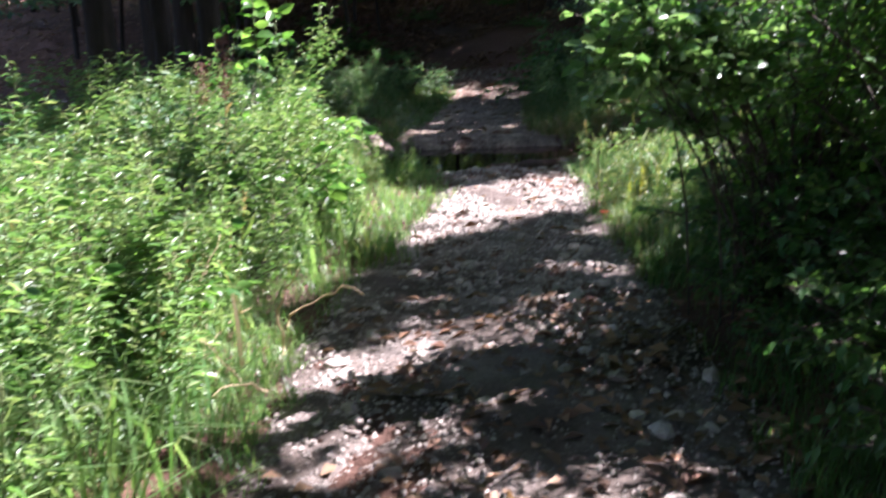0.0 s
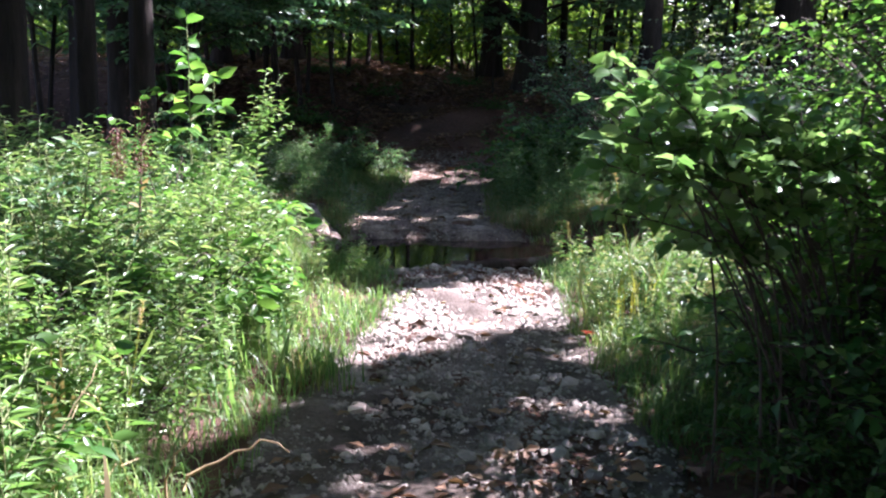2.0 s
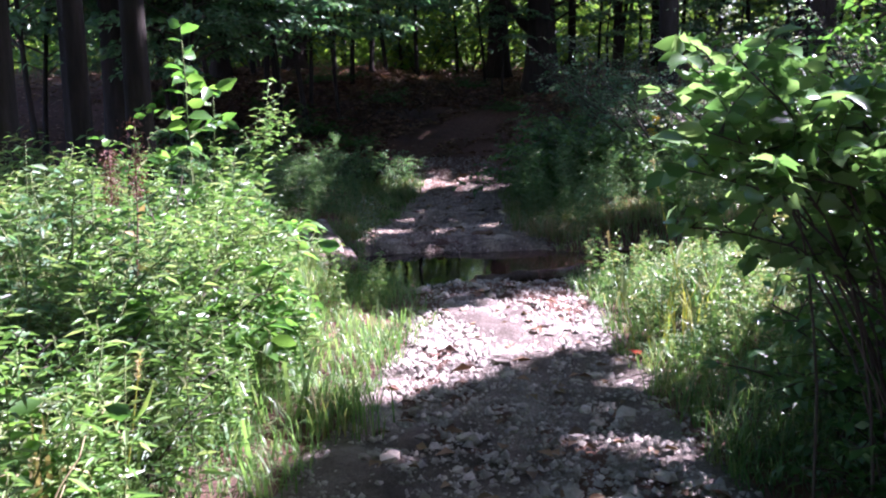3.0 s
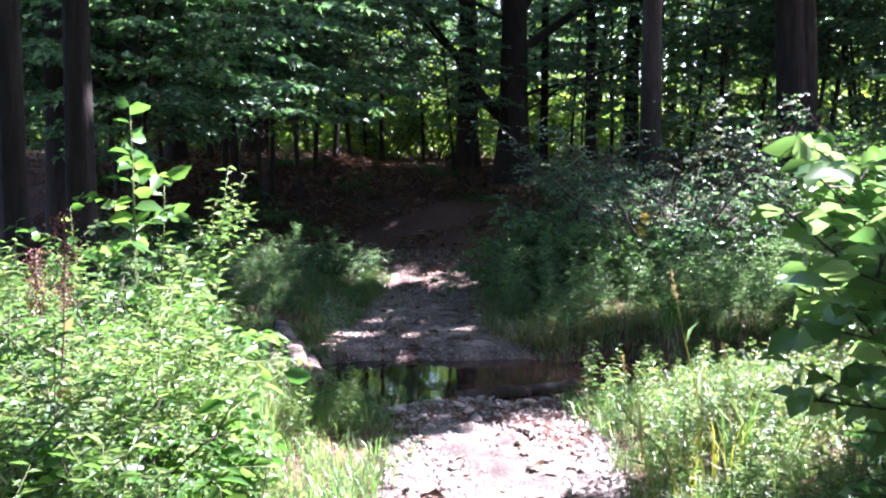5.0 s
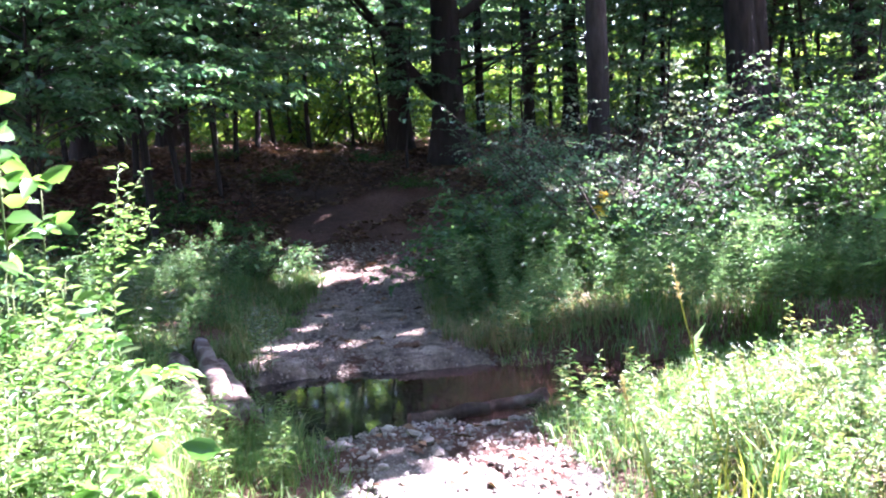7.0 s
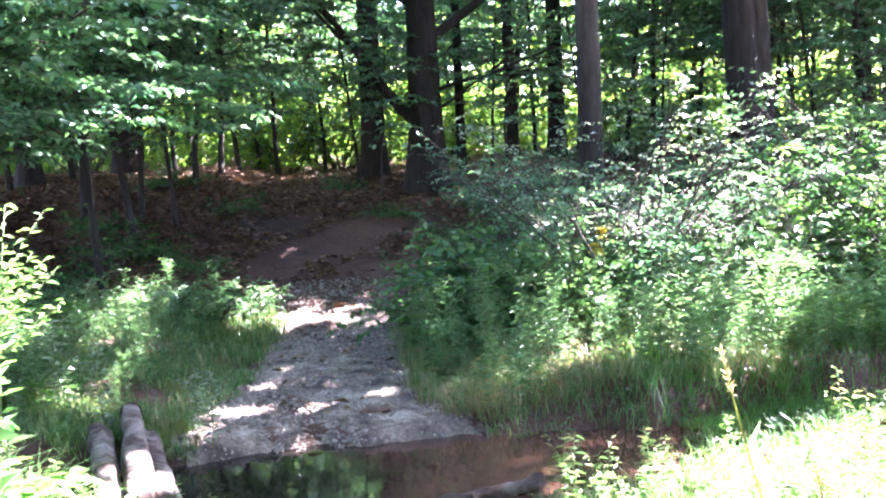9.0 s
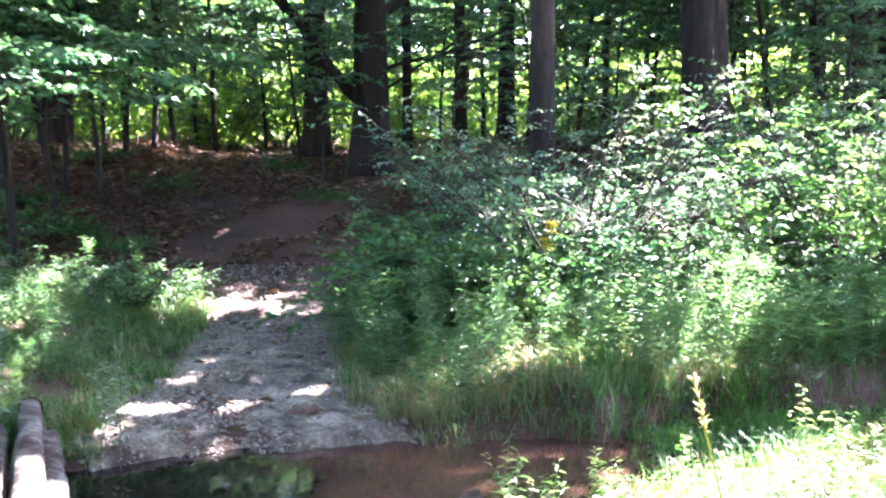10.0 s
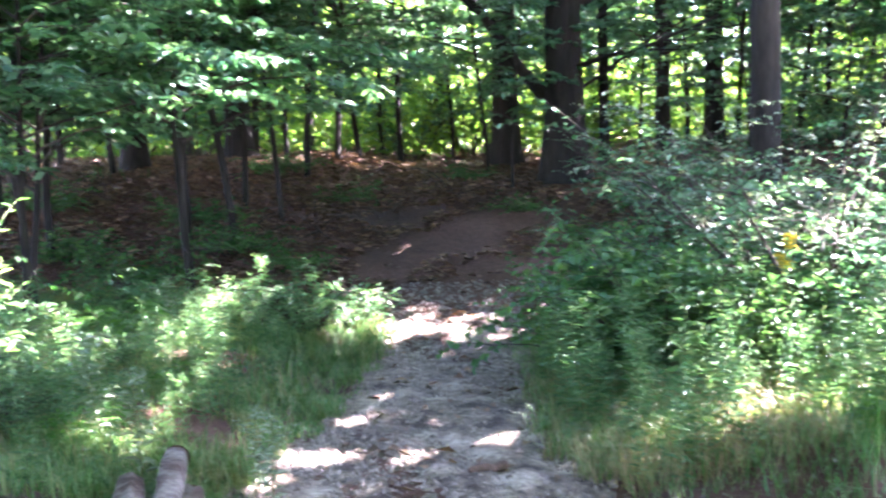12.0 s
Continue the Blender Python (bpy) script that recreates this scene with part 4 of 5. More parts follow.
t3 = bush("bramble", 413, 0.85, 0.8, 0.075, at(1.15, 12.3, 10), "low dark-leaved bramble at the path's edge", M_LEAF, stems=16, twigs=8, per_twig=10, aspect=0.6, upright=0.9, fine=False)
t4 = bush("leafy_shrub", 414, 1.7, 1.05, 0.062, at(4.4, 11.7, 60), "sunlit shrub with fresh green leaves by the stream", M_BRIGHT, stems=20, twigs=12, per_twig=11, aspect=0.45)
many(t1, [(2.75, 12.7, 30, 0.8), (4.2, 12.9, 130, 0.95), (1.9, 13.2, 75, 0.75), (1.9, 15.4, 10, 0.55), (5.2, 13.2, 10, 1.1)], "thicket beyond the stream")
many(t2, [(2.3, 11.6, 100, 0.7), (4.0, 12.2, 200, 1.2), (1.6, 12.1, 310, 0.6), (2.6, 14.4, 50, 0.9)], "thicket beyond the stream")
many(t3, [(1.2, 13.2, 120, 0.9), (1.6, 12.5, 220, 0.95), (1.55, 14.2, 40, 0.8), (2.1, 11.6, 30, 0.7), (2.2, 15.8, 200, 0.7), (-1.9, 15.0, 30, 0.6), (-2.6, 14.4, 90, 0.7), (3.3, 15.2, 10, 0.9), (-1.3, 14.8, 70, 0.4), (-2.3, 15.6, 140, 0.5), (-3.3, 14.9, 210, 0.6), (0.75, 16.0, 20, 0.35), (1.35, 15.3, 110, 0.4), (-0.9, 16.4, 300, 0.4), (0.3, 17.2, 60, 0.35), (-3.9, 16.0, 15, 0.6), (-1.7, 17.0, 200, 0.5)], "brambles")
many(t4, [(5.2, 12.1, 100, 1.1), (6.1, 12.0, 10, 1.2), (3.75, 11.9, 300, 0.8), (6.0, 13.8, 30, 1.3), (7.2, 13.2, 200, 1.25)], "sunlit shrubs by the stream")
t5 = bush("spindly_shrub", 415, 2.0, 0.8, 0.05, at(2.35, 12.35, 10), "spindly shrub with sparse pale leaves above the thicket", M_PALE, M_TWIG, stems=12, twigs=12, per_twig=12, aspect=0.45, upright=1.35)
many(t5, [(2.85, 12.1, 80, 0.62), (1.95, 12.7, 160, 0.85), (3.7, 12.5, 220, 0.8), (4.4, 12.6, 20, 1.0)], "thicket beyond the stream")
t6 = bush("broad_leaved_shrub", 416, 0.95, 0.6, 0.08, at(1.85, 11.75, 10), "low shrub with broad green leaves in the thicket", M_SPRAY, M_STEM, stems=12, twigs=6, per_twig=7, aspect=0.6, upright=1.15, fine=2)
many(t6, [(2.6, 11.95, 70, 0.7), (2.2, 11.7, 170, 0.8), (4.3, 11.3, 250, 0.9), (1.35, 12.2, 30, 0.8), (4.7, 11.7, 100, 1.3), (3.4, 12.3, 330, 1.1), (5.5, 11.3, 10, 1.2), (1.7, 13.6, 10, 0.9)], "thicket beyond the stream")
t7 = bush("dark_leaved_bush", 417, 0.95, 0.62, 0.08, at(1.25, 11.75, 0), "rounded bush with dark green leaves at the thicket's edge", M_LEAF, stems=26, twigs=10, per_twig=10, aspect=0.55, upright=1.15, low=0.1, fine=False)
many(t7, [(1.6, 11.35, 120, 0.7), (1.45, 12.3, 240, 1.0), (3.3, 12.2, 60, 1.0), (2.3, 11.5, 10, 0.45), (2.9, 12.0, 130, 1.0)], "thicket beyond the stream")

# the pale bush in the patch of sun beside the far path
s1 = bush("herb_clump", 421, 0.5, 0.5, 0.05, at(-1.0, 13.35), "small pale-leaved herb clump in a patch of sun", M_WEED, stems=18, twigs=7, per_twig=9, aspect=0.4, fine=False)
many(s1, [(-1.4, 13.45, 60, 0.9), (-0.75, 13.7, 130, 0.75), (-1.8, 13.3, 220, 0.8), (-1.9, 12.0, 20, 0.65), (-2.5, 11.4, 100, 0.9), (-2.9, 12.4, 10, 1.0), (-2.2, 10.7, 310, 0.8), (-2.3, 13.6, 60, 0.9)], "herb clumps")


# ---- the sapling and tall herbs on the sunny bank ----
def leader(seed, height, leaf, label, m, mat, top=9):
    rng = np.random.default_rng(seed)
    ob = thing("young_shoot", m, label, "sapling")
    p = branch_path(np.zeros(3), 1.9, 1.42, height, 0.1, 10, rng, 0.03)
    part("stem", tube(p, np.linspace(0.011, 0.003, 10), 6), M_STEM, ob, smooth=True)
    st, lv = [], [twig_leaves(p[4:], top, leaf, rng, 1.0, 0.5, 0.1, 0.62)]
    for i in range(7):
        b0, _ = along(p, np.array([0.3 + 0.08 * i]))
        q = branch_path(b0[0], i * 2.4, 0.5, 0.42 - 0.03 * i, -0.5, 6, rng, 0.08)
        st.append(tube(q, np.linspace(0.004, 0.0015, 6), 4))
        lv.append(twig_leaves(q, 6, leaf, rng, 0.9, 0.5, 0.25, 0.55))
    part("twig_work", join(st), M_STEM, ob)
    part("foliage", foliage(lv, fine=2), mat, ob)
    return ob


leader(501, 1.55, 0.145, "slender sapling with large pale shining leaves", at(-1.78, 8.4), M_BRIGHT, 17)
leader(502, 1.0, 0.10, "short leafy shoot beside a taller sapling", at(-1.95, 8.1, 80), M_BRIGHT, 8)
leader(503, 1.15, 0.09, "dull green shoot on the weedy bank", at(-1.75, 8.75, 200), M_LEAF, 8)

h1 = bush("herb", 431, 0.95, 0.42, 0.055, at(-1.75, 5.6), "tall leafy herb on the sunny bank", M_WEED, M_STEM, stems=11, twigs=7, per_twig=8, aspect=0.42, upright=1.42, fine=False)
h2 = bush("herb", 432, 0.65, 0.38, 0.045, at(-1.2, 6.6, 30), "bushy green herb on the sunny bank", M_GRASS, M_STEM, stems=11, twigs=6, per_twig=9, aspect=0.35, upright=1.35, fine=False)
h3 = bush("herb", 433, 0.55, 0.35, 0.085, at(-1.5, 7.6, 80), "broad-leaved herb on the sunny bank", M_BRIGHT, M_STEM, stems=9, twigs=5, per_twig=7, aspect=0.42, upright=1.2, fine=2)
h4 = bush("herb", 434, 0.75, 0.5, 0.045, at(-2.2, 6.2, 10), "dark twiggy herb with tiny leaves", M_LEAF, M_TWIG, stems=14, twigs=7, per_twig=9, aspect=0.4, upright=1.25, fine=False)
r5 = np.random.default_rng(51)


def bank_spots(n, near, far, y0, y1, lo, hi):
    out = []
    while len(out) < n:
        b = r5.uniform(y0, y1)
        a = float(edge_left(b)) - r5.uniform(near, far)
        if b > 6.2 and a > -0.6 - 0.266 * (b - 4.63):
            continue
        if float(waves(a, b, 58, 2.4)) > 0.35:
            continue
        out.append((a, b, r5.uniform(0, 360), r5.uniform(lo, hi)))
    return out


many(h1, bank_spots(9, 1.1, 2.7, 5.6, 8.7, 0.6, 0.95), "herbs on the bank")
many(h2, bank_spots(10, 0.8, 2.3, 5.0, 8.6, 0.6, 1.15), "herbs on the bank")
many(h3, bank_spots(40, 0.6, 2.4, 3.2, 8.8, 0.7, 1.3), "herbs on the bank")
many(h4, bank_spots(4, 1.1, 1.9, 6.0, 8.2, 0.7, 1.1), "herbs on the bank")
# twiggy growth whose dark leaves also stand in for the bank's shadow band
many(h4, [(-1.5, 5.2, 0, 0.9), (-1.25, 4.9, 70, 0.7), (-1.8, 4.7, 160, 0.9), (-1.35, 5.7, 220, 0.8), (-1.65, 4.2, 300, 0.7)], "herbs on the bank")
h5 = [(0.95 + 0.9 * r5.uniform(), r5.uniform(6.2, 8.4), r5.uniform(0, 360), r5.uniform(0.4, 0.7)) for i in range(8)]
many(h2, h5, "herbs on the verge")
h6 = [(r5.uniform(1.0, 5.5), r5.uniform(10.2, 11.3), r5.uniform(0, 360), r5.uniform(0.3, 0.55)) for i in range(24)]
many(h2, h6[::2], "herbs along the stream")
many(h1, h6[1::2], "herbs along the stream")
many(h3, [(-1.7, 10.6, 0, 0.55), (-2.1, 11.3, 50, 0.6), (-2.6, 10.9, 100, 0.9), (-1.5, 11.6, 200, 0.4), (-2.2, 12.6, 20, 1.0), (-3.0, 11.8, 70, 1.0)], "herbs by the far path")
many(h1, [(-1.95, 10.9, 30, 0.5), (-2.7, 11.9, 120, 0.7), (-3.1, 12.9, 220, 0.8), (-2.3, 10.2, 320, 0.7)], "herbs by the far path")

w1, w2, w3 = weed(601, 0.8, 0.125, 28, 0.22, 3), weed(602, 0.6, 0.10, 24, 0.26, 3), weed(603, 0.9, 0.13, 32, 0.19, 4)
WD = "upright green herb with narrow leaves"


def weed_thing(vf, label, mat):
    ob = thing("weed", pose(0, 0, -50), label, "weed", "weeds on the bank")
    part("stalk", vf[0], M_STEM, ob)
    part("foliage", vf[1], mat, ob)
    return ob


wa, wb, wc = weed_thing(w1, WD, M_WEED), weed_thing(w2, WD, M_GRASS), weed_thing(w3, WD, M_BANK)
wa.matrix_world, wb.matrix_world, wc.matrix_world = at(-1.5, 6.0), at(-1.35, 5.2), at(-1.9, 6.6)
r6 = np.random.default_rng(66)
wd = weed_thing(weed(604, 0.5, 0.08, 34, 0.34, 5), "grey-green herb with pale downy leaves", M_PALE)
wd.matrix_world = at(-1.35, 4.5)
many(wd, bank_spots(20, 0.55, 1.7, 3.0, 6.4, 0.6, 1.1), "grey herbs on the bank")
many(wd, [(-1.3, 10.2, 40, 1.1), (-1.55, 10.5, 100, 1.2), (-0.72, 9.95, 200, 0.9), (-0.8, 10.15, 20, 0.8), (-1.8, 12.6, 10, 0.9), (-1.2, 12.9, 70, 0.7)], "grey herbs by the far path")


def scatter(n, x0, x1, y0, y1, keep, r):
    x, y = r.uniform(x0, x1, n), r.uniform(y0, y1, n)
    k = keep(x, y)
    return x[k], y[k]


x, y = scatter(420, -3.2, -0.6, 3.2, 9.0, lambda x, y: (x < edge_left(y) - 0.45) & ((y < 6.2) | (x < -0.5 - 0.266 * (y - 4.63))), r6)
near = sorted(zip(x, y))[:150][::1]
many(wa, [(a, b, r6.uniform(0, 360), r6.uniform(0.7, 1.15)) for a, b in near[0::3]], "weeds on the bank")
many(wb, [(a, b, r6.uniform(0, 360), r6.uniform(0.7, 1.2)) for a, b in near[1::3]], "weeds on the bank")
many(wc, [(a, b, r6.uniform(0, 360), r6.uniform(0.6, 1.0)) for a, b in near[2::3]], "weeds on the bank")
many(wc, [(4.0 + 0.11 * i, 10.95 + 0.5 * r6.uniform(), r6.uniform(0, 360), r6.uniform(1.1, 1.5)) for i in range(16)], "tall weeds by the stream")


def weeds_fill(name, label, mat, spots, kinds):
    st, lv = [], []
    for i, (a, b, turn, s) in enumerate(spots):
        m = (a, b, float(land(a, b)) - 0.02, turn, s)
        st.append(placed(kinds[i % len(kinds)][0], m))
        lv.append(placed(kinds[i % len(kinds)][1], m))
    v, f = join(lv)
    tagged(new(name, to_mesh(name, v, f, mat)), label, "plants", kind="stuff")
    v, f = join(st)
    tagged(new(name + "_stalks", to_mesh(name + "_stalks", v, f, M_STEM)), "thin green stalks of " + label, "plants", kind="stuff")


def spots_in(n, x0, x1, y0, y1, keep, lo, hi):
    x, y = scatter(n, x0, x1, y0, y1, keep, r6)
    return [(a, b, r6.uniform(0, 6.28), r6.uniform(lo, hi)) for a, b in zip(x, y)]


weeds_fill("bank_weeds", "dense low weeds on the sunny bank", M_BANK, spots_in(1100, -3.4, -0.6, 2.2, 8.9, lambda x, y: (x < edge_left(y) - 0.3) & ((y < 6.2) | (x < -0.45 - 0.266 * (y - 4.63))), 0.3, 0.85), (w1, w2, w3))
weeds_fill("verge_weeds", "sunlit weeds on the grassy verge", M_GRASS, spots_in(240, 0.7, 2.9, 5.8, 8.6, lambda x, y: (x > edge_right(y) + 0.15) & (stream(x, y) < 0.1), 0.25, 0.55), (w2, w1))
weeds_fill("thicket_weeds", "mixed weeds along the far bank of the stream", M_WEED, spots_in(900, 0.5, 6.0, 10.0, 12.2, lambda x, y: (x > edge_right(y) + 0.15) & (stream(x, y) < 0.3), 0.3, 0.75), (w1, w2, w3))
weeds_fill("meadow_weeds", "shaded weeds beside the far path", M_WEED, spots_in(480, -3.8, -0.7, 9.9, 13.8, lambda x, y: (x < edge_left(y) - 0.45) & (stream(x, y) < 0.1), 0.22, 0.55), (w1, w2, w3))


weeds_fill("bridge_weeds", "weeds growing up beside the log footbridge", M_BANK, spots_in(70, -1.7, -0.55, 7.2, 8.55, lambda x, y: x < edge_left(y) - 0.1, 0.25, 0.5), (w2, w1))
# same weeds in the darkest leaf green, to deepen the bush's shade
weeds_fill("shade_weeds", "low weeds under the bushes, in a shade-darkened green", M_LEAF, spots_in(200, 0.95, 2.4, 0.5, 5.8, lambda x, y: x > edge_right(y) + 0.2, 0.2, 0.5), (w2, w1))


# ---- grass ----
def grass(name, label, n, x0, x1, y0, y1, keep, h0, h1, mat, width=0.005, seed=1):
    r = np.random.default_rng(seed)
    x, y = scatter(n, x0, x1, y0, y1, keep, r)
    clump = waves(x, y, seed + 40, 3.0)
    h = r.uniform(h0, h1, len(x)) ** 1.0 * (0.75 + 0.45 * clump)
    thin = r.uniform(size=len(x)) < 0.55 + 0.6 * waves(x, y, seed + 60, 2.2)
    x, y, h = x[thin], y[thin], h[thin]
    v = blades(x, y, np.maximum(land(x, y), -0.075) - 0.01, np.maximum(h, 0.04), width * r.uniform(0.7, 1.3, len(x)), r.uniform(0.2, 1.25, len(x)), r)
    tagged(new(name, to_mesh(name, v[0], v[1], mat)), label, "grass", kind="stuff")


def ragged(x, y, amount=0.12):
    return amount * waves(x, y, 55, 6.0)


grass("bank_grass", "long sunlit grass on the bank beside the path", 125000, -4.4, -0.2, 0.2, 8.9, lambda x, y: (x > -3.4 + 0.9 * waves(x, y, 71, 1.4)) & (y > 1.1 + 0.8 * waves(x, y, 72, 1.6)) & (x < edge_left(y) - 0.02 + ragged(x, y)) & (stream(x, y) < 0.3), 0.06, 0.2, M_LAWN, 0.006, 1)
grass("tall_bank_grass", "tall soft grass on the lower bank", 34000, -2.2, -0.4, 1.6, 8.4, lambda x, y: (x < edge_left(y) - 0.42 + 2 * ragged(x, y)) & (x > edge_left(y) - 1.6) & ((y < 6.2) | (x < -0.2 - 0.266 * (y - 4.63))), 0.2, 0.42, M_LAWN, 0.0045, 11)
grass("bank_blades", "broad arching blades among the bank weeds", 5200, -2.8, -0.7, 2.2, 8.4, lambda x, y: (x < edge_left(y) - 0.25 + 2 * ragged(x, y)) & ((y < 6.2) | (x < -0.4 - 0.266 * (y - 4.63))), 0.25, 0.6, M_BANK, 0.013, 13)
grass("verge_grass", "long grass on the verge by the bush", 44000, 0.5, 3.2, 5.0, 9.2, lambda x, y: (x > edge_right(y) + 0.05 + ragged(x, y)) & (stream(x, y) < 0.25), 0.07, 0.28, M_GRASS, 0.0055, 2)
grass("meadow_grass", "short shaded grass beside the far path", 110000, -4.2, -0.3, 9.8, 14.2, lambda x, y: (x < edge_left(y) - 0.02 + ragged(x, y)) & (stream(x, y) < 0.3), 0.06, 0.2, M_GRASS, 0.006, 3)
grass("thicket_grass", "tufted grass along the foot of the thicket", 90000, 0.4, 6.4, 9.7, 14.2, lambda x, y: (x > edge_right(y) + 0.04 + ragged(x, y)) & (stream(x, y) < 0.7), 0.06, 0.25, M_GRASS, 0.006, 4)
grass("stream_grass", "bright green grass growing in the stream bed", 60000, 1.4, 6.4, 8.8, 11.0, lambda x, y: (stream(x, y) > 0.02) & (x > 1.75 + 0.3 * waves(x, y, 9, 2.0)), 0.06, 0.18, M_BRIGHT, 0.006, 5)
# blades take the dark shrub green, so shade is partly in their colour
grass("shade_grass", "grass under the bushes, in a shade-darkened green", 26000, 0.8, 2.4, 0.4, 5.8, lambda x, y: x > edge_right(y) + 0.03 + ragged(x, y), 0.05, 0.2, M_LEAF, 0.0055, 10)
grass("bridge_grass", "grass growing up round the log ends", 5000, -1.6, -0.5, 7.5, 8.75, lambda x, y: x < edge_left(y) + 0.05, 0.14, 0.36, M_GRASS, 0.005, 12)
grass("hill_grass", "sparse woodland grass under the trees", 16000, -8, 9, 17.0, 30.0, lambda x, y: waves(x, y, 70, 0.6) > 0.15, 0.10, 0.35, M_LEAF, 0.014, 6)


grass("dry_grass", "dry straw-coloured grass among the green", 18000, -3.0, 6.0, 2.0, 12.4, lambda x, y: ~on_path(x, y) & (stream(x, y) < 0.2) & (np.abs(x) < 3.5) & ((x < edge_left(y) - 0.7) | (y > 6)) & ((y > 9.5) | (x < edge_left(y) - 0.5) | (x > 1.2)), 0.10, 0.34, M_DRY, 0.004, 8)


grass("thicket_dry_grass", "dry brownish grass along the foot of the thicket", 11000, 0.4, 2.4, 10.0, 12.0, lambda x, y: (x > edge_right(y) + 0.02 + ragged(x, y)) & (stream(x, y) < 0.3), 0.06, 0.24, M_DRY, 0.005, 9)


def undergrowth():
    """Leafy low growth that covers the far woodland floor."""
    r = np.random.default_rng(19)
    n_cl = 3400
    cy = r.uniform(20.5, 46, n_cl)
    cx = r.uniform(-0.42, 0.56, n_cl) * cy
    tall = r.uniform(0.25, 1.5, n_cl)
    q = np.repeat(np.stack([cx, cy, land(cx, cy)], 1), 18, 0)
    n = len(q)
    q = q + np.stack([r.normal(size=n) * 0.3, r.normal(size=n) * 0.3, np.repeat(tall, 18) * r.uniform(0.1, 1.0, n)], 1)
    v = leaves(q, r.normal(size=(n, 3)) * np.array([1, 1, 0.5]), unit(np.array([[0, 0, 1.0]]) + r.normal(size=(n, 3)) * 0.5), r.uniform(0.10, 0.2, n), r.uniform(0.07, 0.13, n), 0.2, 0.15, False)
    tagged(new("undergrowth", to_mesh("undergrowth", v[0], v[1], M_FAR_LIT)), "knee-high leafy undergrowth covering the far woodland floor", "undergrowth", kind="stuff")


undergrowth()


def litter():
    """Fallen leaves on the woodland floor and here and there on the path."""
    r = np.random.default_rng(12)
    x, y = scatter(26000, -9, 9, 13.6, 27, lambda x, y: ~on_path(x, y) | (np.abs(waves(x, y, 13, 2)) > 0.55), r)
    x4, y4 = scatter(15000, -4.5, 2.6, 14.2, 18.5, lambda x, y: ~on_path(x, y) | (waves(x, y, 13, 2) > 0.2), r)
    x, y = np.concatenate([x, x4]), np.concatenate([y, y4])
    x2, y2 = scatter(700, -1.2, 1.2, 1.5, 15.0, lambda x, y: on_path(x, y) & (stream(x, y) < 0.2), r)
    x5, y5 = scatter(1500, -1.1, 1.6, 0.6, 4.9, lambda x, y: (x > edge_left(y) + 0.05) & (waves(x, y, 17, 3.0) + 0.7 * x > -0.2), r)
    x6, y6 = scatter(22000, -9, 9, -5, 13.6, lambda x, y: ((x < -3.0) | (x > 2.4)) & (stream(x, y) < 0.1), r)
    x, y = np.concatenate([x, x2, x5, x6]), np.concatenate([y, y2, y5, y6])
    n = len(x)
    q = np.stack([x, y, land(x, y) + 0.022], 1)
    a = r.uniform(0, 6.28, n)
    v = leaves(q, np.stack([np.cos(a), np.sin(a), r.uniform(-0.1, 0.35, n)], 1), unit(np.array([[0, 0, 1.0]]) + r.normal(size=(n, 3)) * 0.3), r.uniform(0.04, 0.11, n), r.uniform(0.03, 0.06, n), 0.2, 0.15, False)
    tagged(new("leaf_litter", to_mesh("leaf_litter", v[0], v[1], M_LITTER)), "dry reddish-brown fallen leaves on the woodland floor", "leaf litter", kind="stuff")


litter()


# ---- stones ----
def pebble(seed):
    r = np.random.default_rng(seed)
    bm = bmesh.new()
    bmesh.ops.create_icosphere(bm, subdivisions=1, radius=1.0)
    for v in bm.verts:
        v.co *= 1 + r.normal() * 0.16
        v.co.z *= 0.62
        v.co.x *= 1.25
    me = bpy.data.meshes.new("stone")
    bm.to_mesh(me)
    bm.free()
    me.materials.append(M_STONE)
    return me


def gravel(name, label, mat, seed, x, y, least=0.005, most=0.02):
    """Loose chips too small to pick apart, as one mesh."""
    r = np.random.default_rng(seed)
    n = len(x)
    s = r.uniform(least, most, n) * r.uniform(0.6, 1.0, n)
    base = np.array([[1, 0, 0], [-0.5, 0.8, 0], [-0.5, -0.8, 0], [0.3, 0.35, 0.75], [-0.35, -0.1, 0.7]])
    tri = np.array([[0, 1, 3], [1, 4, 3], [1, 2, 4], [2, 0, 3], [2, 3, 4]])
    a = r.uniform(0, 6.28, n)
    b = base[None] * (1 + 0.25 * r.normal(size=(n, 5, 1))) * s[:, None, None]
    c, d = np.cos(a)[:, None], np.sin(a)[:, None]
    v = np.stack([b[..., 0] * c - b[..., 1] * d + x[:, None], b[..., 0] * d + b[..., 1] * c + y[:, None], b[..., 2] + (land(x, y) + 0.012)[:, None]], -1)
    f = (np.arange(n) * 5)[:, None, None] + tri[None]
    tagged(new(name, to_mesh(name, v.reshape(-1, 3), f.reshape(-1, 3), mat)), label, "gravel", kind="stuff")


r14 = np.random.default_rng(14)
gravel("gravel", "loose pale gravel chips strewn on the path", M_GRAVEL, 15,
       *scatter(20000, -1.1, 1.2, 1.0, 8.75, lambda x, y: (x > edge_left(y) - 0.06) & (x < edge_right(y) + 0.08), r14))
gravel("coarse_gravel", "coarse pale stones bedded in the footpath", M_GRAVEL, 18,
       *scatter(2000, -1.0, 1.1, 4.3, 7.7, lambda x, y: (x > edge_left(y)) & (x < edge_right(y)), r14), 0.014, 0.034)
gravel("damp_gravel", "damp brownish gravel chips on the far path", M_CHIPS, 16,
       *scatter(21000, -1.2, 1.4, 9.5, 14.6, lambda x, y: (x > edge_left(y) - 0.06) & (x < edge_right(y) + 0.12), r14), 0.005, 0.025)
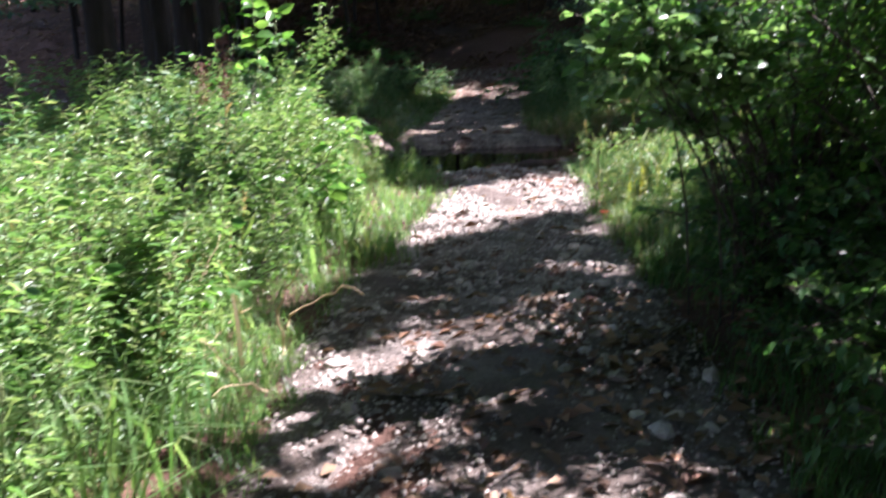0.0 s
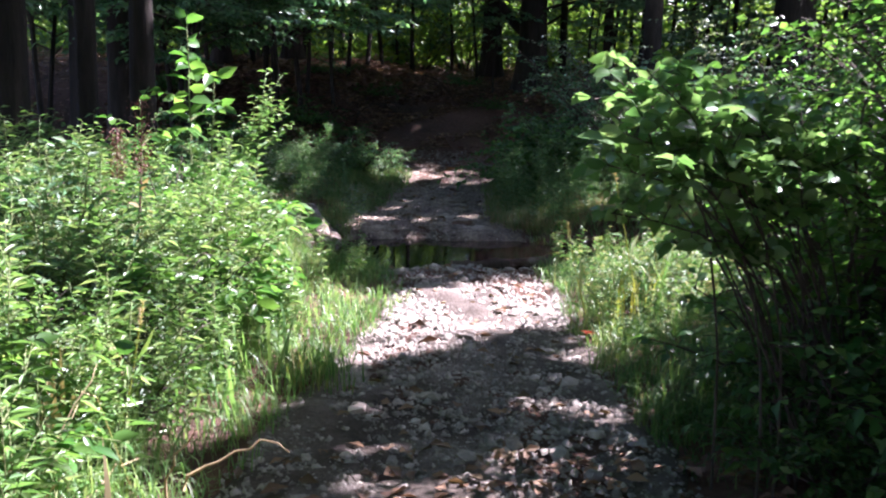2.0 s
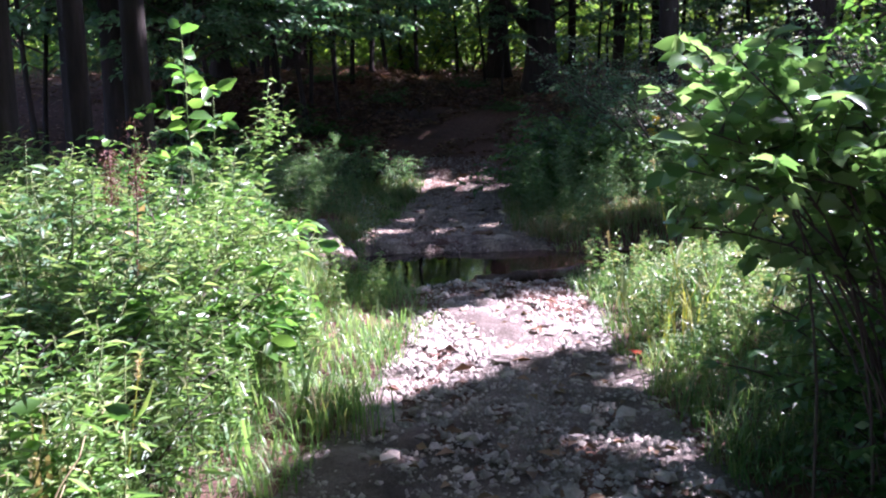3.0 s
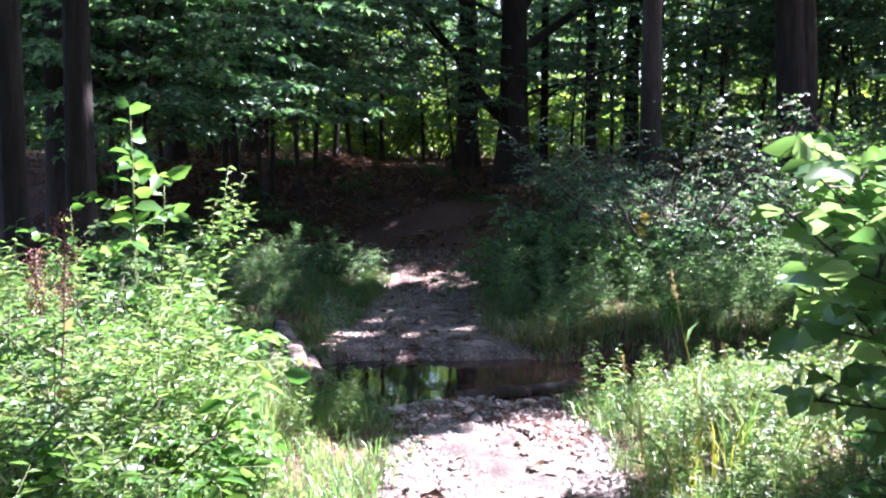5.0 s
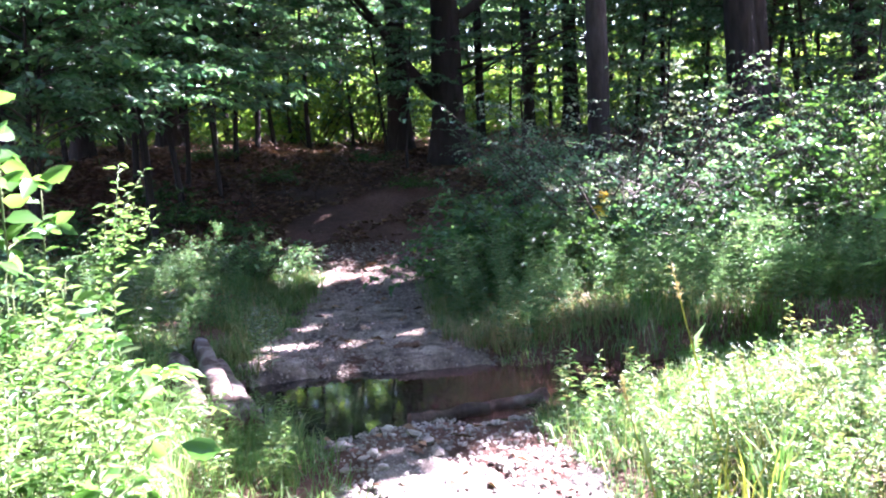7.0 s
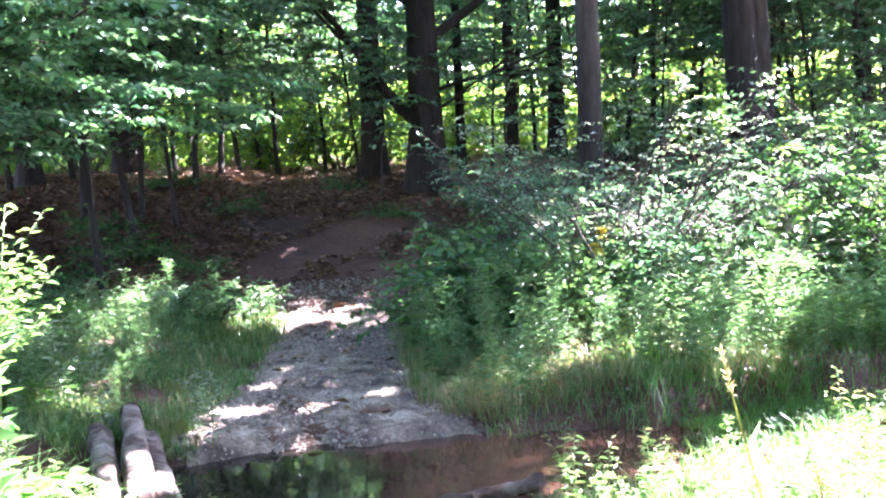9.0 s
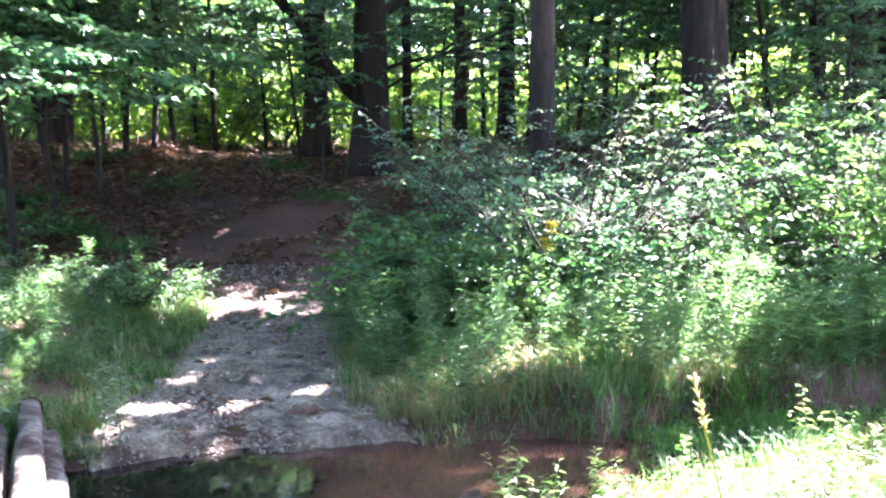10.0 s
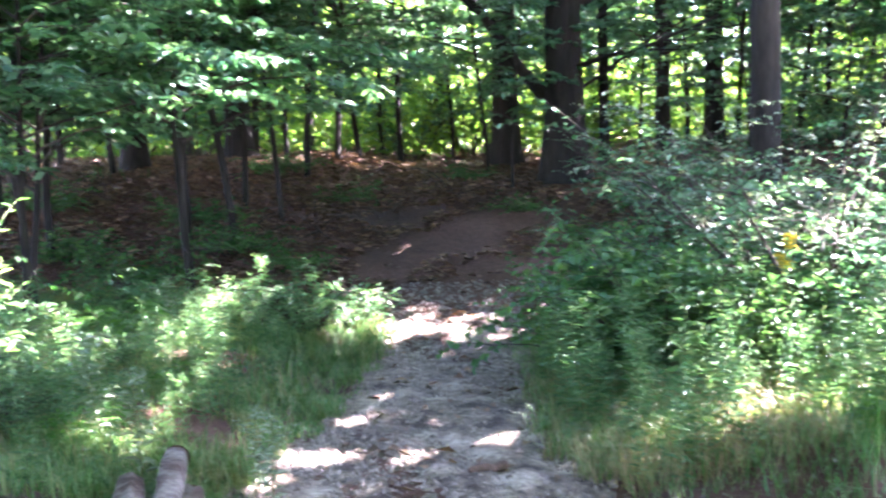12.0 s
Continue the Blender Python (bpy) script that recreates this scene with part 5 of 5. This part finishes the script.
gravel("shore_gravel", "gravel chips along the stream's edge", M_CHIPS, 17,
       *scatter(3500, -1.3, 3.2, 8.3, 10.6, lambda x, y: (stream(x, y) > 0.12) & (stream(x, y) < 0.55), r14))


# ---- footbridge of logs, driftwood, stump ----
def log_piece(p0, p1, r, seed, parent, name="log", mat=None):
    rng = np.random.default_rng(seed)
    p = np.linspace(p0, p1, 9) + np.cumsum(rng.normal(size=(9, 3)) * 0.006, 0)
    o = part(name, tube(p, r * (1 + 0.09 * rng.normal(size=9)), 14, 0.07, rng), mat or M_LOG, parent, smooth=True)
    d = unit(p[-1] - p[-2])
    for q, w in ((p[-1], d), (p[0], -unit(p[1] - p[0]))):
        part("cut_end", tube(np.array([q - w * 0.004, q + w * 0.006, q + w * 0.008]), [r * 0.93, r * 0.90, 0.002], 12), M_CUT, o, "sawn end grain")
    return o


bridge = thing("log_footbridge", Matrix.Identity(4), "footbridge of weathered round logs laid across the stream", "footbridge")
for i, (ax, ay, bx, by, r, z0, z1, bark) in enumerate(((-0.72, 8.36, -1.05, 10.02, 0.056, 0.7, 0.8, M_LOG), (-0.82, 8.28, -1.17, 10.24, 0.066, 0.8, 1.6, M_LOG), (-0.93, 8.32, -1.31, 10.04, 0.058, 0.7, 0.9, M_LOG))):
    log_piece(np.array([ax, ay, float(land(ax, ay)) + r * z0]), np.array([bx, by, float(land(bx, by)) + r * z1]), r, 700 + i, bridge, "log", bark)
drift = thing("driftwood", Matrix.Identity(4), "wet broken branch lying at the stream's edge", "driftwood")
log_piece(np.array([0.06, 8.76, -0.035]), np.array([0.52, 8.86, -0.03]), 0.036, 720, drift, "branch", M_STUMP)
drift2 = thing("driftwood", Matrix.Identity(4), "pale stick lying in shallow water", "driftwood")
log_piece(np.array([0.50, 8.90, -0.04]), np.array([0.84, 8.97, -0.02]), 0.034, 721, drift2, "branch", M_LOG)


def stump(m):
    rng = np.random.default_rng(31)
    ob = thing("tree_stump", m, "weathered broken tree stump on the stream bank", "stump")
    z = np.array([0, 0.06, 0.15, 0.26, 0.38, 0.48, 0.56])
    v, f = tube(np.stack([0.04 * z, 0 * z, z], 1), np.array([0.30, 0.25, 0.21, 0.185, 0.175, 0.165, 0.15]), 16, 0.07, rng)
    ring = slice(16 * 6, 16 * 7)
    v[ring, 2] += rng.uniform(-0.12, 0.06, 16)
    part("trunk", (v, f), M_STUMP, ob, smooth=True)
    part("broken_top", tube(np.array([[0.02, 0, 0.40], [0.025, 0, 0.45], [0.03, 0, 0.46]]), [0.14, 0.13, 0.01], 14), M_CUT, ob, "splintered wood inside")
    return ob


stump(at(3.96, 10.28, 0, -0.08))

# ---- particular plants ----
def blade_clump(m, n, height, mat, label, name, category, seed, width=0.012, spread=0.08):
    r = np.random.default_rng(seed)
    ob = thing(name, m, label, category)
    part("blade_tuft", blades(r.normal(size=n) * spread, r.normal(size=n) * spread, np.zeros(n), height * r.uniform(0.6, 1.1, n), width, r.uniform(0.1, 0.6, n), r), mat, ob)
    return ob


blade_clump(at(0.97, 6.6), 22, 0.5, M_YELLOW, "clump of upright yellowing blades on the verge", "reed_clump", "reeds", 901, 0.009)
blade_clump(at(1.12, 6.75), 30, 0.5, M_GRASS, "clump of long green blades on the verge", "reed_clump", "reeds", 902)
blade_clump(at(1.75, 10.15), 60, 0.3, M_BRIGHT, "bright green grass tuft by the stream", "grass_tuft", "grass", 903, 0.009, 0.07)
blade_clump(at(-0.55, 5.6), 70, 0.28, M_GRASS, "green grass tuft overhanging the path", "grass_tuft", "grass", 904, 0.007, 0.09)
blade_clump(at(0.75, 11.3), 60, 0.26, M_GRASS, "pale grass tuft beside the far path", "grass_tuft", "grass", 905, 0.007, 0.09)


def dock(m, seed, height):
    r = np.random.default_rng(seed)
    ob = thing("dock_plant", m, "tall dock with a rusty red seed head", "weed")
    p = branch_path(np.zeros(3), 1.0, 1.5, height, 0.05, 8, r, 0.03)
    part("stalk", tube(p, np.linspace(0.006, 0.003, 8), 5), M_DOCK, ob)
    n = 420
    s = r.uniform(0.66, 1.0, n)
    q, _ = along(p, s)
    q = q + r.normal(size=(n, 3)) * np.array([0.028, 0.028, 0.012])
    part("seed_head", leaves(q, r.normal(size=(n, 3)), unit(r.normal(size=(n, 3))), 0.014, 0.011, 0.3, 0.1, False), M_DOCK, ob)
    lv = [twig_leaves(p[:5], 7, 0.13, r, 1.0, 0.4, 0.1, 0.25)]
    part("foliage", foliage(lv), M_DRY, ob)


dock(at(-1.68, 6.6), 911, 1.12)
dock(at(-1.95, 7.1), 912, 0.9)


def leaning_weed(m, seed, height, lean):
    """A tall stalk bending over, dressed with narrow leaves."""
    ob = thing("tall_weed", m, "tall leaning weed with narrow leaves at the stream", "weed")
    for (v, f), name, mat in zip(weed(seed, height, 0.10, 46, 0.3, 7), ("stalk", "foliage"), (M_STEM, M_BANK)):
        v = v.copy()
        v[:, 0] += lean * (np.clip(v[:, 2], 0, None) / height) ** 1.6
        part(name, (v, f), mat, ob)


leaning_weed(at(-1.32, 8.5), 961, 1.25, 0.3)
leaning_weed(at(-1.5, 8.65), 962, 1.0, 0.1)


def goldenrod(m, seed, height):
    r = np.random.default_rng(seed)
    ob = thing("goldenrod", m, "goldenrod with a small yellow flower plume", "flower")
    st, lv = weed(seed, height, 0.08, 26, 0.22)
    part("stalk", st, M_STEM, ob)
    part("foliage", lv, M_WEED, ob)
    n = 60
    top = st[0][np.argmax(st[0][:, 2])]
    q = top + np.stack([r.normal(size=n) * 0.016, r.normal(size=n) * 0.016, -np.abs(r.normal(size=n)) * 0.04], 1)
    part("flower_plume", leaves(q, r.normal(size=(n, 3)), unit(r.normal(size=(n, 3))), 0.02, 0.016, 0.3, 0.1, False), M_FLOWER, ob)


goldenrod(at(1.83, 11.25), 921, 0.82)
goldenrod(at(1.93, 11.35), 922, 0.74)
goldenrod(at(1.72, 11.4), 923, 0.68)


def seed_stalk(m, seed, height, lean):
    r = np.random.default_rng(seed)
    ob = thing("grass_stalk", m, "tall ripe grass stalk with an orange seed head", "grass")
    p = branch_path(np.zeros(3), lean, 1.25, height, 0.1, 9, r, 0.02)
    part("stalk", tube(p, np.linspace(0.0045, 0.002, 9), 5), M_YELLOW, ob)
    n = 44
    s = r.uniform(0.84, 1.0, n)
    q, d = along(p, s)
    part("seed_head", leaves(q, d + r.normal(size=(n, 3)) * 0.6, unit(r.normal(size=(n, 3))), 0.022, 0.004, 0.3, 0.1, False), M_SEED, ob)
    part("foliage", foliage([twig_leaves(p[:6], 5, 0.24, r, 0.8, 0.4, 0.15, 0.08)]), M_GRASS, ob)


seed_stalk(at(0.80, 6.75), 931, 0.62, 2.6)
seed_stalk(at(1.25, 6.9), 932, 0.55, 2.2)
seed_stalk(at(1.12, 6.95), 933, 0.92, 2.4)
seed_stalk(at(-1.2, 4.6), 934, 0.6, 1.0)


def fern(m, seed, fronds=9, length=0.55):
    r = np.random.default_rng(seed)
    ob = thing("fern", m, "fresh green fern with arching fronds", "fern")
    for i in range(fronds):
        az = i * 6.283 / fronds + r.normal() * 0.2
        p = branch_path(np.zeros(3), az, 1.05, length * r.uniform(0.8, 1.15), -1.1, 9, r, 0.03)
        s = np.repeat(np.linspace(0.15, 1, 22), 2)
        q, d = along(p, s)
        side = unit(np.cross(d, np.array([[0, 0, 1.0]]))) * np.where(np.arange(44) % 2, 1.0, -1.0)[:, None]
        L = 0.13 * np.sin(np.clip(s, 0.05, 0.97) * 3.0) + 0.015
        v = join([(tube(p, np.linspace(0.003, 0.001, 9), 3)[0], tube(p, np.linspace(0.003, 0.001, 9), 3)[1][:, :3])] + [leaves(q, side + d * 0.35, np.tile([[0, 0, 1.0]], (44, 1)), L, L * 0.22, 0.1, 0.2)])
        part("frond", v, M_BRIGHT, ob)


fern(at(3.15, 10.42), 941)
fern(at(3.5, 10.6, 40), 942, 8, 0.5)
fern(at(1.55, 12.9, 10), 943, 9, 0.7)
fern(at(2.6, 11.6, 10), 944, 9, 0.6)


def dead_twigs(m, seed, n, length, mat, label):
    r = np.random.default_rng(seed)
    ob = thing("dead_brush", m, label, "brushwood")
    for i in range(n):
        p = branch_path(r.normal(size=3) * np.array([0.22, 0.15, 0.05]), r.uniform(0, 6.28), r.uniform(0.4, 1.3), length * r.uniform(0.5, 1.1), -r.uniform(0.3, 1.6), 9, r, 0.25)
        part("twig", tube(p, np.linspace(0.006, 0.0018, 9), 4), mat, ob)


dead_twigs(at(2.35, 11.35, 0, 0.75), 951, 22, 0.6, M_TWIG_PALE, "tangle of pale dead twigs in the thicket")
dead_twigs(at(2.75, 11.2, 0, 0.25), 959, 10, 0.9, M_TWIG_PALE, "tangle of pale dead twigs in the thicket")
dead_twigs(at(3.3, 11.1, 0, 0.1), 952, 8, 0.9, M_TWIG_PALE, "pale bare twigs leaning over the stream bank")
dead_twigs(at(-1.55, 4.7, 0, 0.1), 954, 14, 0.5, M_DRY, "dry curled stalks among the weeds")
dead_twigs(at(-1.75, 5.3, 0, 0.1), 955, 12, 0.5, M_DRY, "dry curled stalks among the weeds")
dead_twigs(at(-1.15, 3.9, 0, 0.05), 956, 12, 0.45, M_DRY, "dry curled stalks among the weeds")
for i, (a, b, h) in enumerate(((-1.35, 4.35, 0.55), (-1.6, 4.75, 0.5), (-1.2, 3.75, 0.45), (-1.8, 5.4, 0.55), (-1.45, 5.2, 0.4), (-1.95, 4.5, 0.55))):
    blade_clump(at(a, b), 16, h, M_DRY, "dead straw-brown blades curling over among the weeds", "dry_clump", "dead grass", 970 + i, 0.02, 0.1)
dead_twigs(at(-0.62, 15.6, 0, 0.05), 957, 9, 0.8, M_TWIG, "fallen branches lying on the litter bank")
dead_twigs(at(0.2, 16.4, 0, 0.04), 960, 7, 0.8, M_TWIG, "fallen branches lying on the litter bank")
dead_twigs(at(-1.4, 15.2, 0, 0.04), 961, 8, 0.9, M_TWIG, "fallen branches lying on the litter bank")
dead_twigs(at(-2.2, 14.6, 0, 0.05), 958, 9, 0.9, M_TWIG, "fallen branches lying on the litter bank")

M_RED = leaf_material("red_leaf", [(0.0, (0.42, 0.03, 0.025)), (1.0, (0.60, 0.06, 0.04))], 0.3, 0.4)
red_leaf = thing("fallen_leaf", pose(0.74, 6.52, float(land(0.74, 6.52)) + 0.045, 0, 0, 30), "single bright red fallen leaf beside the path", "leaf")
part("blade", leaves(np.zeros((5, 3)), np.array([[np.cos(a), np.sin(a), 0.25] for a in (0, 0.7, 1.5, -0.7, -1.5)]), np.tile([[0, 0, 1.0]], (5, 1)), 0.055, 0.03, 0.25, 0.2), M_RED, red_leaf)
bark_chip = thing("bark_piece", Matrix.Identity(4), "reddish-brown piece of wood lying on the muddy path", "wood")
log_piece(np.array([0.18 - 0.09, 10.31 - 0.02, 0.035]), np.array([0.18 + 0.10, 10.31 + 0.03, 0.04]), 0.022, 731, bark_chip, "branch", M_CUT)

# ---- path stones, each its own piece ----
kinds = [pebble(800 + i) for i in range(6)]
r8 = np.random.default_rng(88)
x, y = scatter(900, -0.9, 0.95, 2.2, 8.6, lambda x, y: (x > edge_left(y)) & (x < edge_right(y)), r8)
for i in range(min(290, len(x))):
    ob = new("stone", kinds[i % 6])
    ob.parent = path_near
    s = 0.012 + 0.03 * r8.uniform() ** 2.2
    ob.matrix_world = pose(x[i], y[i], float(land(x[i], y[i])) + 0.012 + s * 0.25, r8.uniform(-15, 15), r8.uniform(-15, 15), r8.uniform(0, 360)) @ Matrix.Diagonal((s, s, s, 1))
